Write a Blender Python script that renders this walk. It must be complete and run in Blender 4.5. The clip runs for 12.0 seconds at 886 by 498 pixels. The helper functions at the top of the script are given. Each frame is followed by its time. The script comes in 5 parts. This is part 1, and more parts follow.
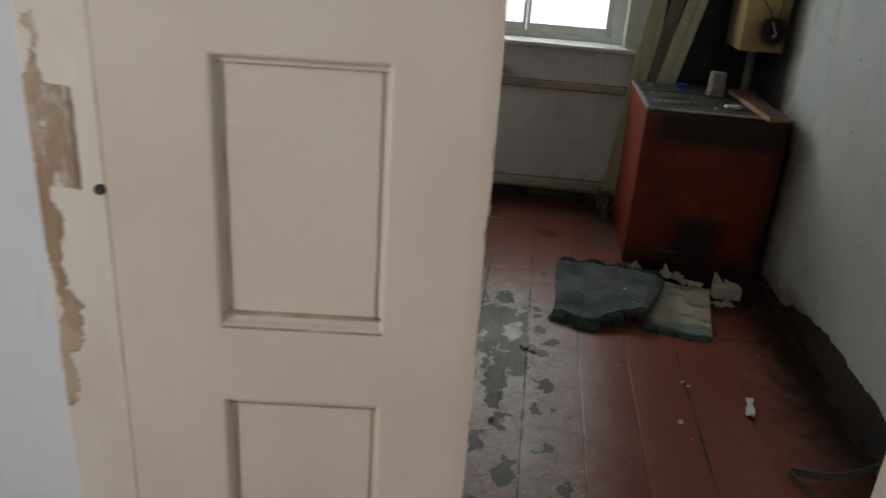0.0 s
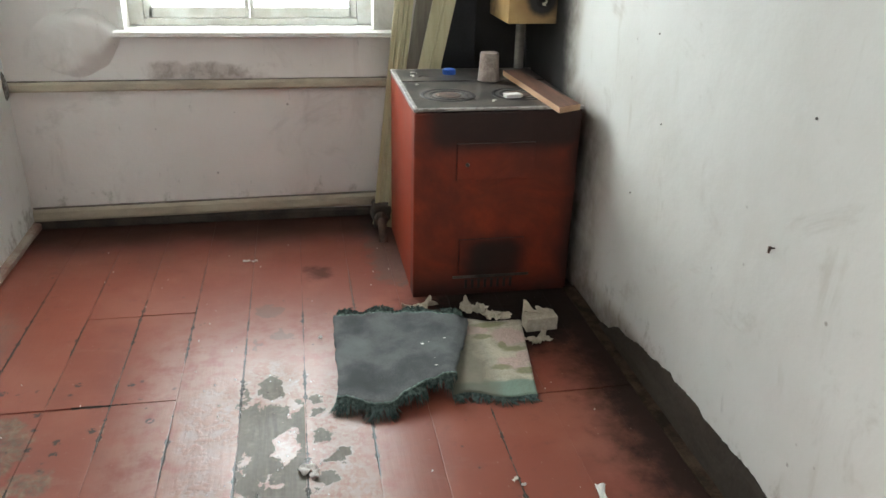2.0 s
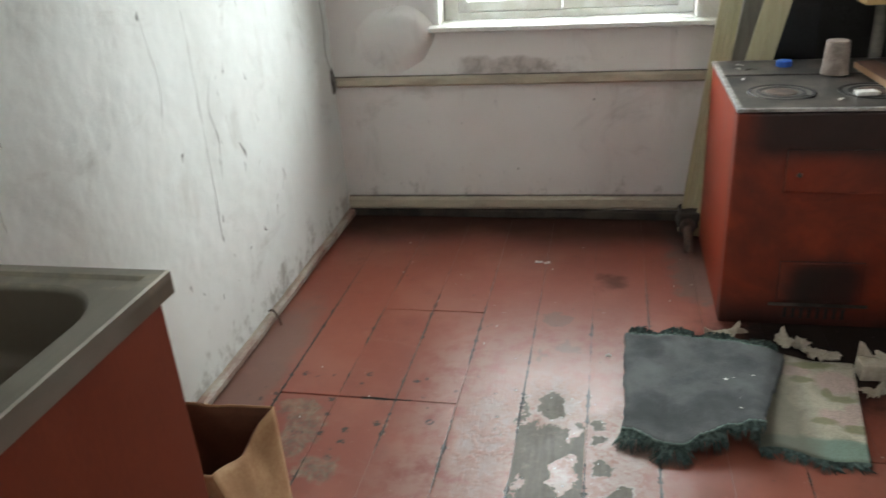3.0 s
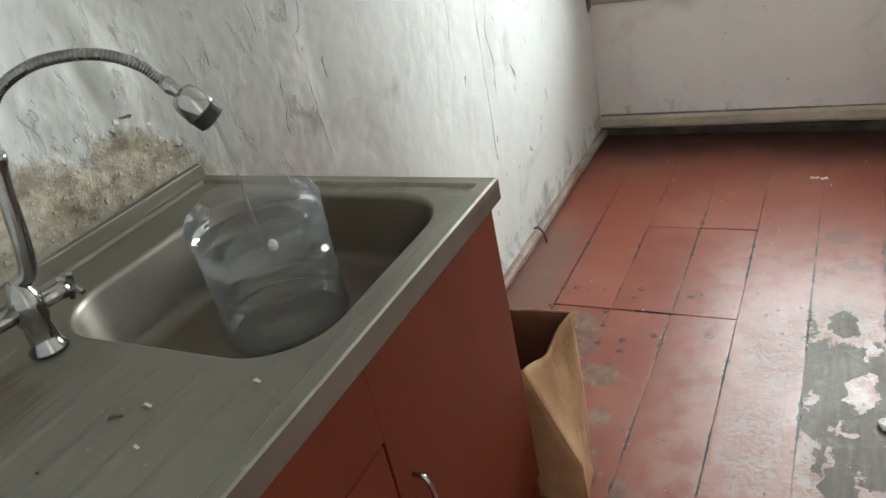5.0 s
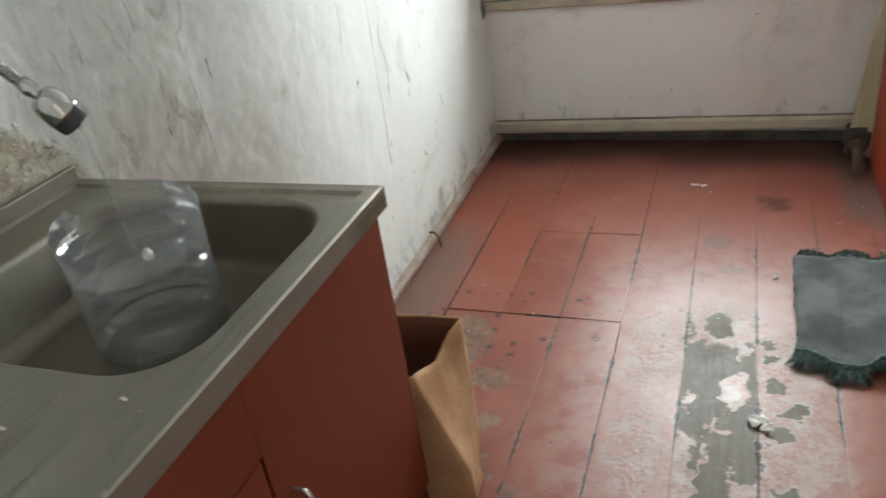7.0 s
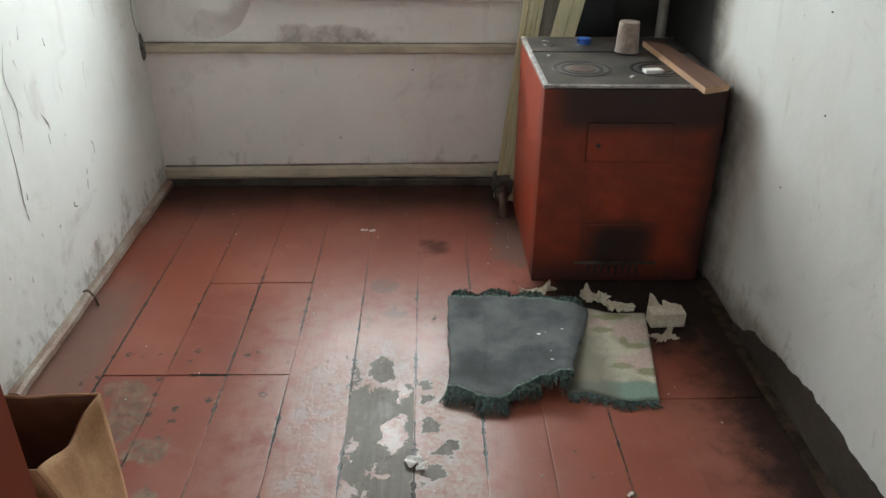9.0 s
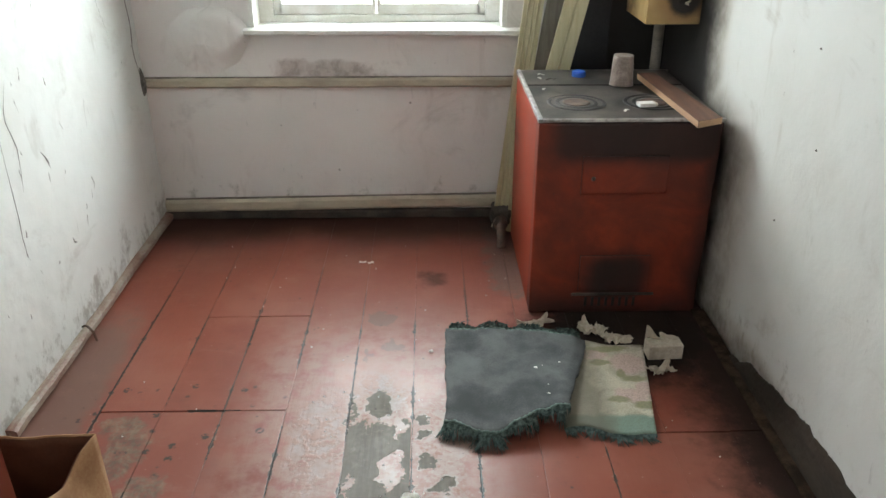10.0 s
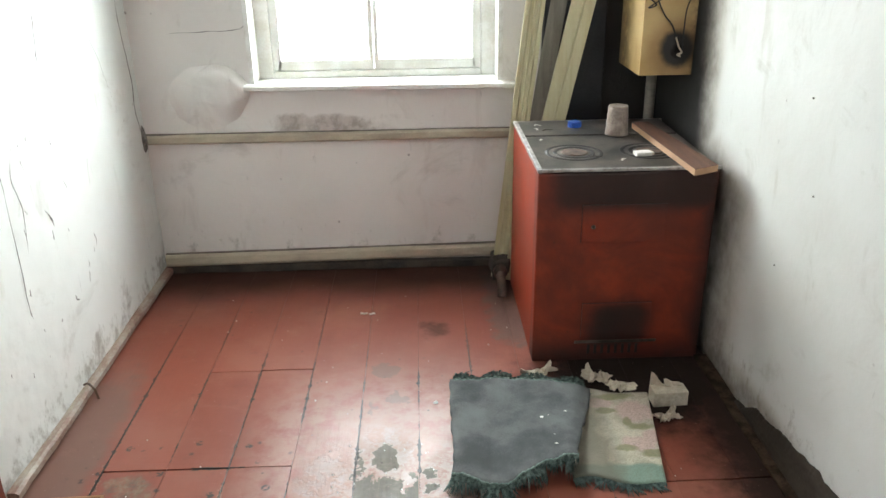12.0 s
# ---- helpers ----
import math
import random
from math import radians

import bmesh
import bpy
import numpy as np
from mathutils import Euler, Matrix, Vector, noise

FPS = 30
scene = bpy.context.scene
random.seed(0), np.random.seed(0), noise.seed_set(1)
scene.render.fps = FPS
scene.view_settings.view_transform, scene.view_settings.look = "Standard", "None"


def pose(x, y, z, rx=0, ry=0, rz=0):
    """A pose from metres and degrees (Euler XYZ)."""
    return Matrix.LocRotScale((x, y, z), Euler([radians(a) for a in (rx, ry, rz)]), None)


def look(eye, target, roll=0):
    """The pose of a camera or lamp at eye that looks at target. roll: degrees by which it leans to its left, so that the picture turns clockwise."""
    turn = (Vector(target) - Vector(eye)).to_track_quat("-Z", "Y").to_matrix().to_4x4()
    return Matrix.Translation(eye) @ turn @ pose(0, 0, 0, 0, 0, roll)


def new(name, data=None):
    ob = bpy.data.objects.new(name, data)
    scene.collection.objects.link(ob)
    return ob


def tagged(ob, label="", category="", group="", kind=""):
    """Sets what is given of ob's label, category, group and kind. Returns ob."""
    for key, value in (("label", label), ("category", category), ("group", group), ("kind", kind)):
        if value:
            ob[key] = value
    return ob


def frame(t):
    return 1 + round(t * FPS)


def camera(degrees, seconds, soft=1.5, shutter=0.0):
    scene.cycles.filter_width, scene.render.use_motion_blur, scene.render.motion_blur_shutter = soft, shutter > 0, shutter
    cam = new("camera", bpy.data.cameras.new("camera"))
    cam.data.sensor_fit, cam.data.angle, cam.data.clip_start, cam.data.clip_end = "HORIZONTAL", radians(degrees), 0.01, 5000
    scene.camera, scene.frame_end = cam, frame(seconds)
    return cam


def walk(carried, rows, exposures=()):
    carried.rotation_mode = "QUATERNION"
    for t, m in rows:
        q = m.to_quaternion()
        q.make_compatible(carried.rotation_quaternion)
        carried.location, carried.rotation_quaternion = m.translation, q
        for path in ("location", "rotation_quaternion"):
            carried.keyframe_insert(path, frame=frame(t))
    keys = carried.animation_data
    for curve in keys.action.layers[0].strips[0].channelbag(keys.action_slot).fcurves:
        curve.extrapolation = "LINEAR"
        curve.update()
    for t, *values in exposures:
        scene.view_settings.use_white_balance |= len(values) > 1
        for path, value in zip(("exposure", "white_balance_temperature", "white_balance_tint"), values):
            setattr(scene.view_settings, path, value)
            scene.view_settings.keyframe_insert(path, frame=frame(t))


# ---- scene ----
cam = camera(59.8, 12.0, shutter=0.25)
PATH = [
    (0, (0.33, -0.986, 1.432), (0.135, 0.852, 0.669), 4.1),
    (0.5, (0.428, -0.775, 1.438), (0.423, 1.06, 0.641), 2.6),
    (1, (0.432, -0.543, 1.432), (0.642, 1.264, 0.601), 2.1),
    (1.5, (0.408, -0.289, 1.447), (0.77, 1.494, 0.616), 2.4),
    (2, (0.433, -0.117, 1.436), (0.778, 1.673, 0.614), 1.5),
    (2.5, (0.492, 0.055, 1.434), (0.461, 1.879, 0.615), -2.2),
    (3, (0.441, 0.088, 1.426), (0.028, 1.856, 0.588), -4.1),
    (3.5, (0.346, 0.018, 1.432), (-0.311, 1.683, 0.539), -5.5),
    (3.7, (0.335, -0.016, 1.412), (-0.423, 1.61, 0.529), -6.9),
    (5.3, (0.272, -0.049, 1.441), (-0.649, 1.458, 0.502), -12.7),
    (5.5, (0.274, -0.049, 1.44), (-0.649, 1.456, 0.499), -12.8),
    (6, (0.279, -0.055, 1.44), (-0.64, 1.453, 0.501), -12.9),
    (6.5, (0.285, -0.048, 1.442), (-0.595, 1.48, 0.499), -12.0),
    (7, (0.304, -0.023, 1.442), (-0.386, 1.586, 0.475), -8.7),
    (7.5, (0.356, 0.0, 1.453), (0.014, 1.721, 0.495), -3.6),
    (7.7, (0.374, 0.03, 1.442), (0.136, 1.769, 0.483), -2.6),
    (9.3, (0.447, 0.037, 1.49), (0.495, 1.812, 0.567), 0.6),
    (9.5, (0.454, 0.036, 1.491), (0.494, 1.819, 0.586), 0.3),
    (10, (0.46, 0.042, 1.521), (0.493, 1.834, 0.634), -0.0),
    (10.5, (0.448, 0.04, 1.516), (0.489, 1.849, 0.663), -0.2),
    (11, (0.445, 0.04, 1.533), (0.485, 1.861, 0.707), -0.6),
    (11.5, (0.44, 0.032, 1.533), (0.483, 1.871, 0.747), -0.9),
    (12, (0.426, 0.034, 1.539), (0.48, 1.876, 0.763), -0.8),
]
EXPOSURES = [(0.0, -1.78), (0.5, -1.15), (1.0, -0.4), (1.5, 0.15), (2.0, 0.33), (2.5, 0.38), (3.5, -0.3), (5.3, 0.44), (6.5, 0.43), (7.0, 0.36), (7.5, 0.06), (9.5, 0.05), (10.5, 0.52), (12.0, 0.63)]
walk(cam, [(t, look(eye, target, roll)) for t, eye, target, roll in PATH], EXPOSURES)
KITCHEN_W, CORRIDOR_W = 130.0, 96.0

# ---- world, daylight through the kitchen window, added corridor fill lamp, exposure ----
world = bpy.data.worlds.new("world")
scene.world = world
world.use_nodes = True
wn = world.node_tree
sky = wn.nodes.new("ShaderNodeTexSky")
sky.sky_type, sky.sun_disc = "NISHITA", False
sky.sun_elevation, sky.sun_rotation = radians(35), radians(150)
wn.links.new(sky.outputs[0], wn.nodes["Background"].inputs[0])
wn.nodes["Background"].inputs[1].default_value = 0.12


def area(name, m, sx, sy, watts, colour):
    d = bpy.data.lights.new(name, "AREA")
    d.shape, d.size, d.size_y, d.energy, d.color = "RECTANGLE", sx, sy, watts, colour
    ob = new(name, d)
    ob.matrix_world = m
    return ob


area("window_daylight", look((0.24, 3.86, 1.56), (0.24, 0, 1.2)), 1.3, 1.5, KITCHEN_W, (0.905, 0.98, 0.985))
# fill lamp added in the corridor to brighten the door leaf
area("corridor_fill", look((-1.36, -1.75, 1.5), (0.2, -1.6, 1.3)), 1.1, 1.2, CORRIDOR_W, (1.0, 0.97, 0.92))


# ---- materials ----
class Net:
    """Small helper to write node materials."""

    def __init__(self, name, rough=0.6, metal=0.0):
        self.m = bpy.data.materials.new(name)
        self.m.use_nodes = True
        self.nt = self.m.node_tree
        self.bsdf = self.nt.nodes["Principled BSDF"]
        self.bsdf.inputs["Roughness"].default_value = rough
        self.bsdf.inputs["Metallic"].default_value = metal
        self.co = self.nt.nodes.new("ShaderNodeTexCoord").outputs["Object"]
        sep = self.nt.nodes.new("ShaderNodeSeparateXYZ")
        self.nt.links.new(self.co, sep.inputs[0])
        self.x, self.y, self.z = sep.outputs

    def put(self, socket, value):
        if isinstance(value, bpy.types.NodeSocket):
            self.nt.links.new(value, socket)
        elif isinstance(value, tuple):
            socket.default_value = (*value, 1.0) if len(socket.default_value) == 4 else value
        else:
            socket.default_value = value

    def math(self, op, a, b=0.0, clamp=False):
        n = self.nt.nodes.new("ShaderNodeMath")
        n.operation, n.use_clamp = op, clamp
        self.put(n.inputs[0], a)
        self.put(n.inputs[1], b)
        return n.outputs[0]

    def noise(self, scale, detail=4.0, stretch=None, rough=0.55, distort=0.0):
        n = self.nt.nodes.new("ShaderNodeTexNoise")
        n.inputs["Scale"].default_value, n.inputs["Detail"].default_value = scale, detail
        n.inputs["Roughness"].default_value, n.inputs["Distortion"].default_value = rough, distort
        co = self.co
        if stretch:
            mp = self.nt.nodes.new("ShaderNodeMapping")
            mp.inputs["Scale"].default_value = stretch
            self.nt.links.new(co, mp.inputs[0])
            co = mp.outputs[0]
        self.nt.links.new(co, n.inputs["Vector"])
        return n.outputs[0]

    def spots(self, scale):
        n = self.nt.nodes.new("ShaderNodeTexVoronoi")
        n.inputs["Scale"].default_value = scale
        self.nt.links.new(self.co, n.inputs["Vector"])
        return n.outputs["Distance"]

    def step(self, v, lo, hi):
        n = self.nt.nodes.new("ShaderNodeMapRange")
        n.interpolation_type = "SMOOTHSTEP"
        self.put(n.inputs[0], v)
        n.inputs[1].default_value, n.inputs[2].default_value = (lo, hi) if lo < hi else (hi, lo)
        n.inputs[3].default_value, n.inputs[4].default_value = (0, 1) if lo < hi else (1, 0)
        return n.outputs[0]

    def band(self, v, a, b, soft):
        """1 between a and b, falling to 0 over soft outside."""
        return self.math("MULTIPLY", self.step(v, a - soft, a), self.step(v, b + soft, b))

    def patch(self, field, n, amp, lo=0.45, hi=0.55):
        """A ragged patch: the field made uneven by the noise n, cut sharply."""
        return self.step(self.math("ADD", field, self.math("MULTIPLY", self.math("SUBTRACT", n, 0.5), amp)), lo, hi)

    def warped(self, amount, scale, detail=6.0, rough=0.62):
        """The place, pushed about by a noise, so that simple outlines come out ragged."""
        n = self.nt.nodes.new("ShaderNodeTexNoise")
        n.inputs["Scale"].default_value, n.inputs["Detail"].default_value, n.inputs["Roughness"].default_value = scale, detail, rough
        self.nt.links.new(self.co, n.inputs["Vector"])
        a = self.vector("SUBTRACT", n.outputs["Color"], (0.5, 0.5, 0.5))
        return self.vector("ADD", self.vector("MULTIPLY", a, (amount, amount, amount)), self.co)

    def vector(self, op, a, b):
        n = self.nt.nodes.new("ShaderNodeVectorMath")
        n.operation = op
        self.put(n.inputs[0], a)
        self.put(n.inputs[1], b)
        return n.outputs["Value"] if op == "LENGTH" else n.outputs[0]

    def blobs(self, place, spots, plane="xy"):
        """How far outside the nearest of some ovals (centre, half sizes) a place is: 1 on the outline."""
        best = None
        for a, b, ra, rb in spots:
            c, k = ((a, b, 0), (1 / ra, 1 / rb, 0)) if plane == "xy" else ((a, 0, b), (1 / ra, 0, 1 / rb))
            d = self.vector("LENGTH", self.vector("MULTIPLY", self.vector("SUBTRACT", place, c), k), (0, 0, 0))
            best = d if best is None else self.math("MINIMUM", best, d)
        return best

    def mix(self, f, a, b):
        n = self.nt.nodes.new("ShaderNodeMix")
        n.data_type = "RGBA"
        self.put(n.inputs[0], f)
        self.put(n.inputs[6], a)
        self.put(n.inputs[7], b)
        return n.outputs[2]

    def rand(self):
        return self.nt.nodes.new("ShaderNodeObjectInfo").outputs["Random"]

    def bump(self, height, strength=0.4, dist=0.004):
        n = self.nt.nodes.new("ShaderNodeBump")
        n.inputs["Strength"].default_value, n.inputs["Distance"].default_value = strength, dist
        self.put(n.inputs["Height"], height)
        self.nt.links.new(n.outputs[0], self.bsdf.inputs["Normal"])

    def colour(self, c):
        self.put(self.bsdf.inputs["Base Color"], c)

    def rough(self, r):
        self.put(self.bsdf.inputs["Roughness"], r)


def simple(name, a, b, rough=0.6, metal=0.0, scale=18.0, stretch=None, bump=0.25, dist=0.002, fine=120.0):
    """Two tones mixed by a coarse and a fine noise, with relief."""
    n = Net(name, rough, metal)
    big, small = n.noise(scale, 5, stretch), n.noise(fine, 3, stretch)
    f = n.step(n.math("ADD", n.math("MULTIPLY", big, 0.75), n.math("MULTIPLY", small, 0.25)), 0.36, 0.66)
    n.colour(n.mix(f, a, b))
    n.rough(n.math("ADD", rough - 0.08, n.math("MULTIPLY", big, 0.16)))
    n.bump(n.math("ADD", big, n.math("MULTIPLY", small, 0.4)), bump, dist)
    return n.m


def floor_material():
    n = Net("painted_floorboard", 0.4)
    big, mid, fine = n.noise(2.6, 5), n.noise(14, 6, rough=0.65), n.noise(70, 4)
    grain = n.noise(9, 5, (9, 0.7, 1))
    red = n.mix(n.rand(), (0.196, 0.045, 0.026), (0.238, 0.06, 0.035))
    red = n.mix(n.step(big, 0.42, 0.68), red, (0.262, 0.082, 0.053))
    red = n.mix(n.math("MULTIPLY", n.step(mid, 0.56, 0.75), 0.45), red, (0.145, 0.046, 0.035))
    # faded, walked-on track and the flaked area along two boards
    track = n.math("MULTIPLY", n.band(n.x, 0.0, 0.52, 0.25), n.band(n.y, 0.2, 2.1, 0.7))
    red = n.mix(n.math("MULTIPLY", track, n.step(mid, 0.3, 0.62)), red, (0.29, 0.14, 0.108))
    torn = n.noise(15, 8, (1, 0.8, 1), rough=0.66, distort=0.5)
    wide, fringe_at = n.warped(0.16, 9, 8, 0.66), n.warped(0.15, 17, 8, 0.6)
    # paint rubbed through to the pale primer on three boards
    rubbed = n.blobs(wide, ((0.12, 1.86, 0.085, 0.24), (0.105, 1.45, 0.08, 0.2), (0.29, 2.02, 0.12, 0.17), (0.3, 1.2, 0.13, 0.42), (0.49, 1.86, 0.11, 0.22), (0.49, 1.35, 0.12, 0.5), (0.3, 0.6, 0.13, 0.4), (0.49, 0.75, 0.1, 0.3)))
    speckle = n.step(n.math("ADD", n.math("MULTIPLY", torn, 0.7), n.math("MULTIPLY", fine, 0.3)), 0.44, 0.53)
    chips = n.math("MULTIPLY", n.step(rubbed, 1.25, 0.55), n.math("ADD", 0.22, n.math("MULTIPLY", speckle, 0.55)))
    under = n.mix(n.step(mid, 0.35, 0.65), n.mix(fine, (0.26, 0.165, 0.135), (0.34, 0.24, 0.205)), n.mix(fine, (0.28, 0.205, 0.178), (0.4, 0.33, 0.295)))
    col = n.mix(chips, red, under)
    # the board that is bare to the grey wood, with islands of paint left on it
    bare = n.math("MULTIPLY", n.band(n.x, 0.206, 0.396, 0.002), n.step(n.math("ADD", n.y, n.math("MULTIPLY", n.math("SUBTRACT", torn, 0.5), 0.34)), 1.925, 1.915))
    bare = n.math("MULTIPLY", bare, n.step(n.math("ADD", n.y, n.math("MULTIPLY", n.math("SUBTRACT", torn, 0.5), 0.5)), 1.395, 1.405))
    spots_far = n.blobs(fringe_at, ((0.3, 2.02, 0.036, 0.07), (0.211, 1.985, 0.012, 0.07), (0.37, 1.5, 0.035, 0.12), (0.3, 1.33, 0.034, 0.17), (0.33, 1.1, 0.026, 0.05), (0.25, 0.98, 0.03, 0.05), (0.36, 0.85, 0.025, 0.08), (0.28, 0.66, 0.04, 0.07)))
    spots_side = n.blobs(fringe_at, ((0.43, 1.936, 0.017, 0.024), (0.443, 1.869, 0.014, 0.022), (0.454, 1.739, 0.031, 0.034), (0.492, 1.651, 0.035, 0.032), (0.46, 1.552, 0.029, 0.024), (0.473, 1.337, 0.033, 0.05), (0.471, 0.969, 0.023, 0.02), (0.56, 1.16, 0.014, 0.02), (0.445, 1.18, 0.016, 0.03), (0.54, 0.8, 0.02, 0.03)))
    islands = n.blobs(fringe_at, ((0.342, 1.705, 0.033, 0.076), (0.221, 1.42, 0.02, 0.12), (0.277, 1.43, 0.014, 0.065), (0.33, 1.353, 0.05, 0.036), (0.362, 1.955, 0.022, 0.09), (0.222, 1.66, 0.009, 0.05), (0.3, 1.56, 0.012, 0.02)))
    spots_d = n.math("MINIMUM", spots_far, spots_side)
    grey = n.math("MAXIMUM", n.math("MULTIPLY", bare, n.step(islands, 0.97, 1.03)), n.step(spots_d, 1.04, 0.97))
    rim = n.math("MAXIMUM", n.step(spots_d, 1.42, 1.2), n.math("MULTIPLY", n.band(n.x, 0.206, 0.396, 0.002), n.step(islands, 1.1, 0.95)))
    col = n.mix(n.math("MULTIPLY", rim, n.math("ADD", 0.25, n.math("MULTIPLY", n.step(mid, 0.4, 0.6), 0.5))), col, n.mix(fine, (0.29, 0.22, 0.195), (0.4, 0.33, 0.3)))
    wood = n.mix(grain, (0.07, 0.058, 0.045), (0.165, 0.14, 0.108))
    wood = n.mix(n.math("MULTIPLY", n.step(mid, 0.55, 0.7), 0.5), wood, (0.22, 0.18, 0.15))
    col = n.mix(grey, col, wood)
    # shallow chips farther along the board, and the damp brown patches beside the cabinet
    thin = n.math("MULTIPLY", n.band(n.blobs(fringe_at, ((0.27, 2.526, 0.05, 0.055), (0.326, 2.35, 0.032, 0.036), (0.24, 2.29, 0.01, 0.04))), -1.0, 0.9, 0.25), 0.5)
    col = n.mix(thin, col, (0.11, 0.075, 0.058))
    brown = n.blobs(fringe_at, ((-0.44, 1.81, 0.065, 0.12), (-0.33, 1.65, 0.07, 0.05), (-0.29, 1.479, 0.03, 0.045), (-0.254, 1.318, 0.02, 0.045), (-0.48, 1.92, 0.07, 0.05), (-0.17, 1.22, 0.02, 0.05)))
    col = n.mix(n.math("MULTIPLY", n.step(brown, 1.25, 0.75), n.math("ADD", 0.42, n.math("MULTIPLY", n.step(fine, 0.4, 0.6), 0.42))), col, n.mix(n.step(torn, 0.4, 0.6), (0.095, 0.068, 0.046), (0.21, 0.155, 0.11)))
    ragged = n.math("ADD", 0.0028, n.math("MULTIPLY", n.step(n.noise(26, 5, (0.4, 1, 1), rough=0.7), 0.46, 0.75), 0.011))
    fade = n.step(n.noise(4.5, 4, (1, 0.6, 1), rough=0.6), 0.4, 0.58)
    ragged = n.math("MULTIPLY", ragged, fade)
    edge_dirt = n.math("MULTIPLY", n.band(n.x, -0.85, -0.66, 0.14), n.step(n.y, 2.9, 2.2))
    col = n.mix(n.math("MULTIPLY", n.patch(edge_dirt, mid, 1.0, 0.2, 0.9), 0.6), col, (0.14, 0.105, 0.085))
    chip_width = n.math("MULTIPLY", n.step(n.noise(33, 4, (0.3, 1, 1), rough=0.7), 0.48, 0.62), 2.4)
    for line in (-0.575, -0.38, -0.19, 0.005, 0.203, 0.401, 0.597, 0.97):
        off = n.math("ABSOLUTE", n.math("SUBTRACT", n.x, line))
        chipped = n.math("LESS_THAN", off, n.math("MULTIPLY", ragged, chip_width))
        col = n.mix(n.math("MULTIPLY", n.math("MULTIPLY", chipped, 0.45), n.step(n.y, 2.3, 1.7)), col, (0.36, 0.27, 0.235))
        near = n.math("LESS_THAN", off, ragged)
        col = n.mix(n.math("MULTIPLY", near, n.step(n.y, 3.3, 2.3)), col, (0.026, 0.018, 0.013))
    near = n.math("LESS_THAN", n.math("ABSOLUTE", n.math("SUBTRACT", n.y, 1.99)), n.math("MULTIPLY", ragged, n.band(n.x, -0.57, 0.0, 0.01)))
    col = n.mix(near, col, (0.022, 0.017, 0.014))
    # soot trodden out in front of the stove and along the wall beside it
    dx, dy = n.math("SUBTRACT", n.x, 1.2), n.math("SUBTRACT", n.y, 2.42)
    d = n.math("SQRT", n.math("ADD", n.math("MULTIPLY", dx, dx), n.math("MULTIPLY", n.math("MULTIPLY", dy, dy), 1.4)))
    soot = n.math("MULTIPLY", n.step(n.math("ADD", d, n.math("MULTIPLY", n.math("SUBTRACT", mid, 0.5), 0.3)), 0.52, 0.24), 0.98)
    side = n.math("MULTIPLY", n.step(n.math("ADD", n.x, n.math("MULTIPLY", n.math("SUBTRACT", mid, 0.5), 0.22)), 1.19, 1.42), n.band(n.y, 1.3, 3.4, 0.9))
    # floor also made darker towards the window wall, within the same mask
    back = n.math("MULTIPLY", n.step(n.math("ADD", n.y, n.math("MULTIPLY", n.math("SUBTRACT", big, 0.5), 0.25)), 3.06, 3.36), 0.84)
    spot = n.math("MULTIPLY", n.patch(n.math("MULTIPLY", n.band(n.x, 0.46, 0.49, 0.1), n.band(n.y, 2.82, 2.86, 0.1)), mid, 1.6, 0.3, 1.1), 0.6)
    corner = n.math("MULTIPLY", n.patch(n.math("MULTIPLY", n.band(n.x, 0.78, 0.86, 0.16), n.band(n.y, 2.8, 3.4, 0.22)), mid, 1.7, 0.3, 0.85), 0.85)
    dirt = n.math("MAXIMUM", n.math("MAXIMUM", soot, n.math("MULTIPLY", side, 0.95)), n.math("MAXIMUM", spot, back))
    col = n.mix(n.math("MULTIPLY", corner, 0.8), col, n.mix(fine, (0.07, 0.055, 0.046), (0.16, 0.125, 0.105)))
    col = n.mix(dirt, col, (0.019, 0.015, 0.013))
    drops = n.math("MULTIPLY", n.step(n.spots(15), 0.24, 0.15), n.math("MULTIPLY", n.band(n.x, -0.6, -0.05, 0.1), n.band(n.y, 1.75, 2.12, 0.1)))
    col = n.mix(n.math("MULTIPLY", drops, n.step(fine, 0.42, 0.5)), col, (0.03, 0.018, 0.015))
    rub = n.noise(5, 7, (0.8, 1.6, 1), rough=0.7, distort=0.8)
    col = n.mix(n.math("MULTIPLY", n.math("MULTIPLY", n.step(rub, 0.56, 0.74), 0.26), n.step(dirt, 0.3, 0.05)), col, (0.31, 0.165, 0.13))
    specks = n.math("MULTIPLY", n.step(n.spots(22), 0.13, 0.06), n.step(mid, 0.5, 0.62))
    col = n.mix(n.math("MULTIPLY", specks, 0.8), col, (0.05, 0.03, 0.026))
    pale = n.math("MULTIPLY", n.step(n.spots(34), 0.11, 0.05), n.step(fine, 0.5, 0.6))
    col = n.mix(n.math("MULTIPLY", pale, 0.35), col, (0.45, 0.36, 0.32))
    n.put(n.bsdf.inputs["Specular IOR Level"], n.math("SUBTRACT", 0.52, n.math("MAXIMUM", n.math("MULTIPLY", dirt, 0.46), n.math("MULTIPLY", grey, 0.14))))
    n.colour(col)
    worn = n.math("MAXIMUM", chips, grey)
    n.rough(n.math("ADD", n.math("ADD", 0.22, n.math("MULTIPLY", n.math("ADD", mid, rub), 0.15)), n.math("ADD", n.math("MULTIPLY", dirt, 0.2), n.math("ADD", n.math("MULTIPLY", chips, 0.12), n.math("MULTIPLY", grey, n.math("MULTIPLY", n.step(fine, 0.3, 0.6), 0.22))))))
    n.bump(n.math("SUBTRACT", n.math("ADD", n.math("MULTIPLY", grain, 0.5), n.math("MULTIPLY", mid, 0.5)), n.math("MULTIPLY", worn, 0.9)), 0.35, 0.003)
    return n.m


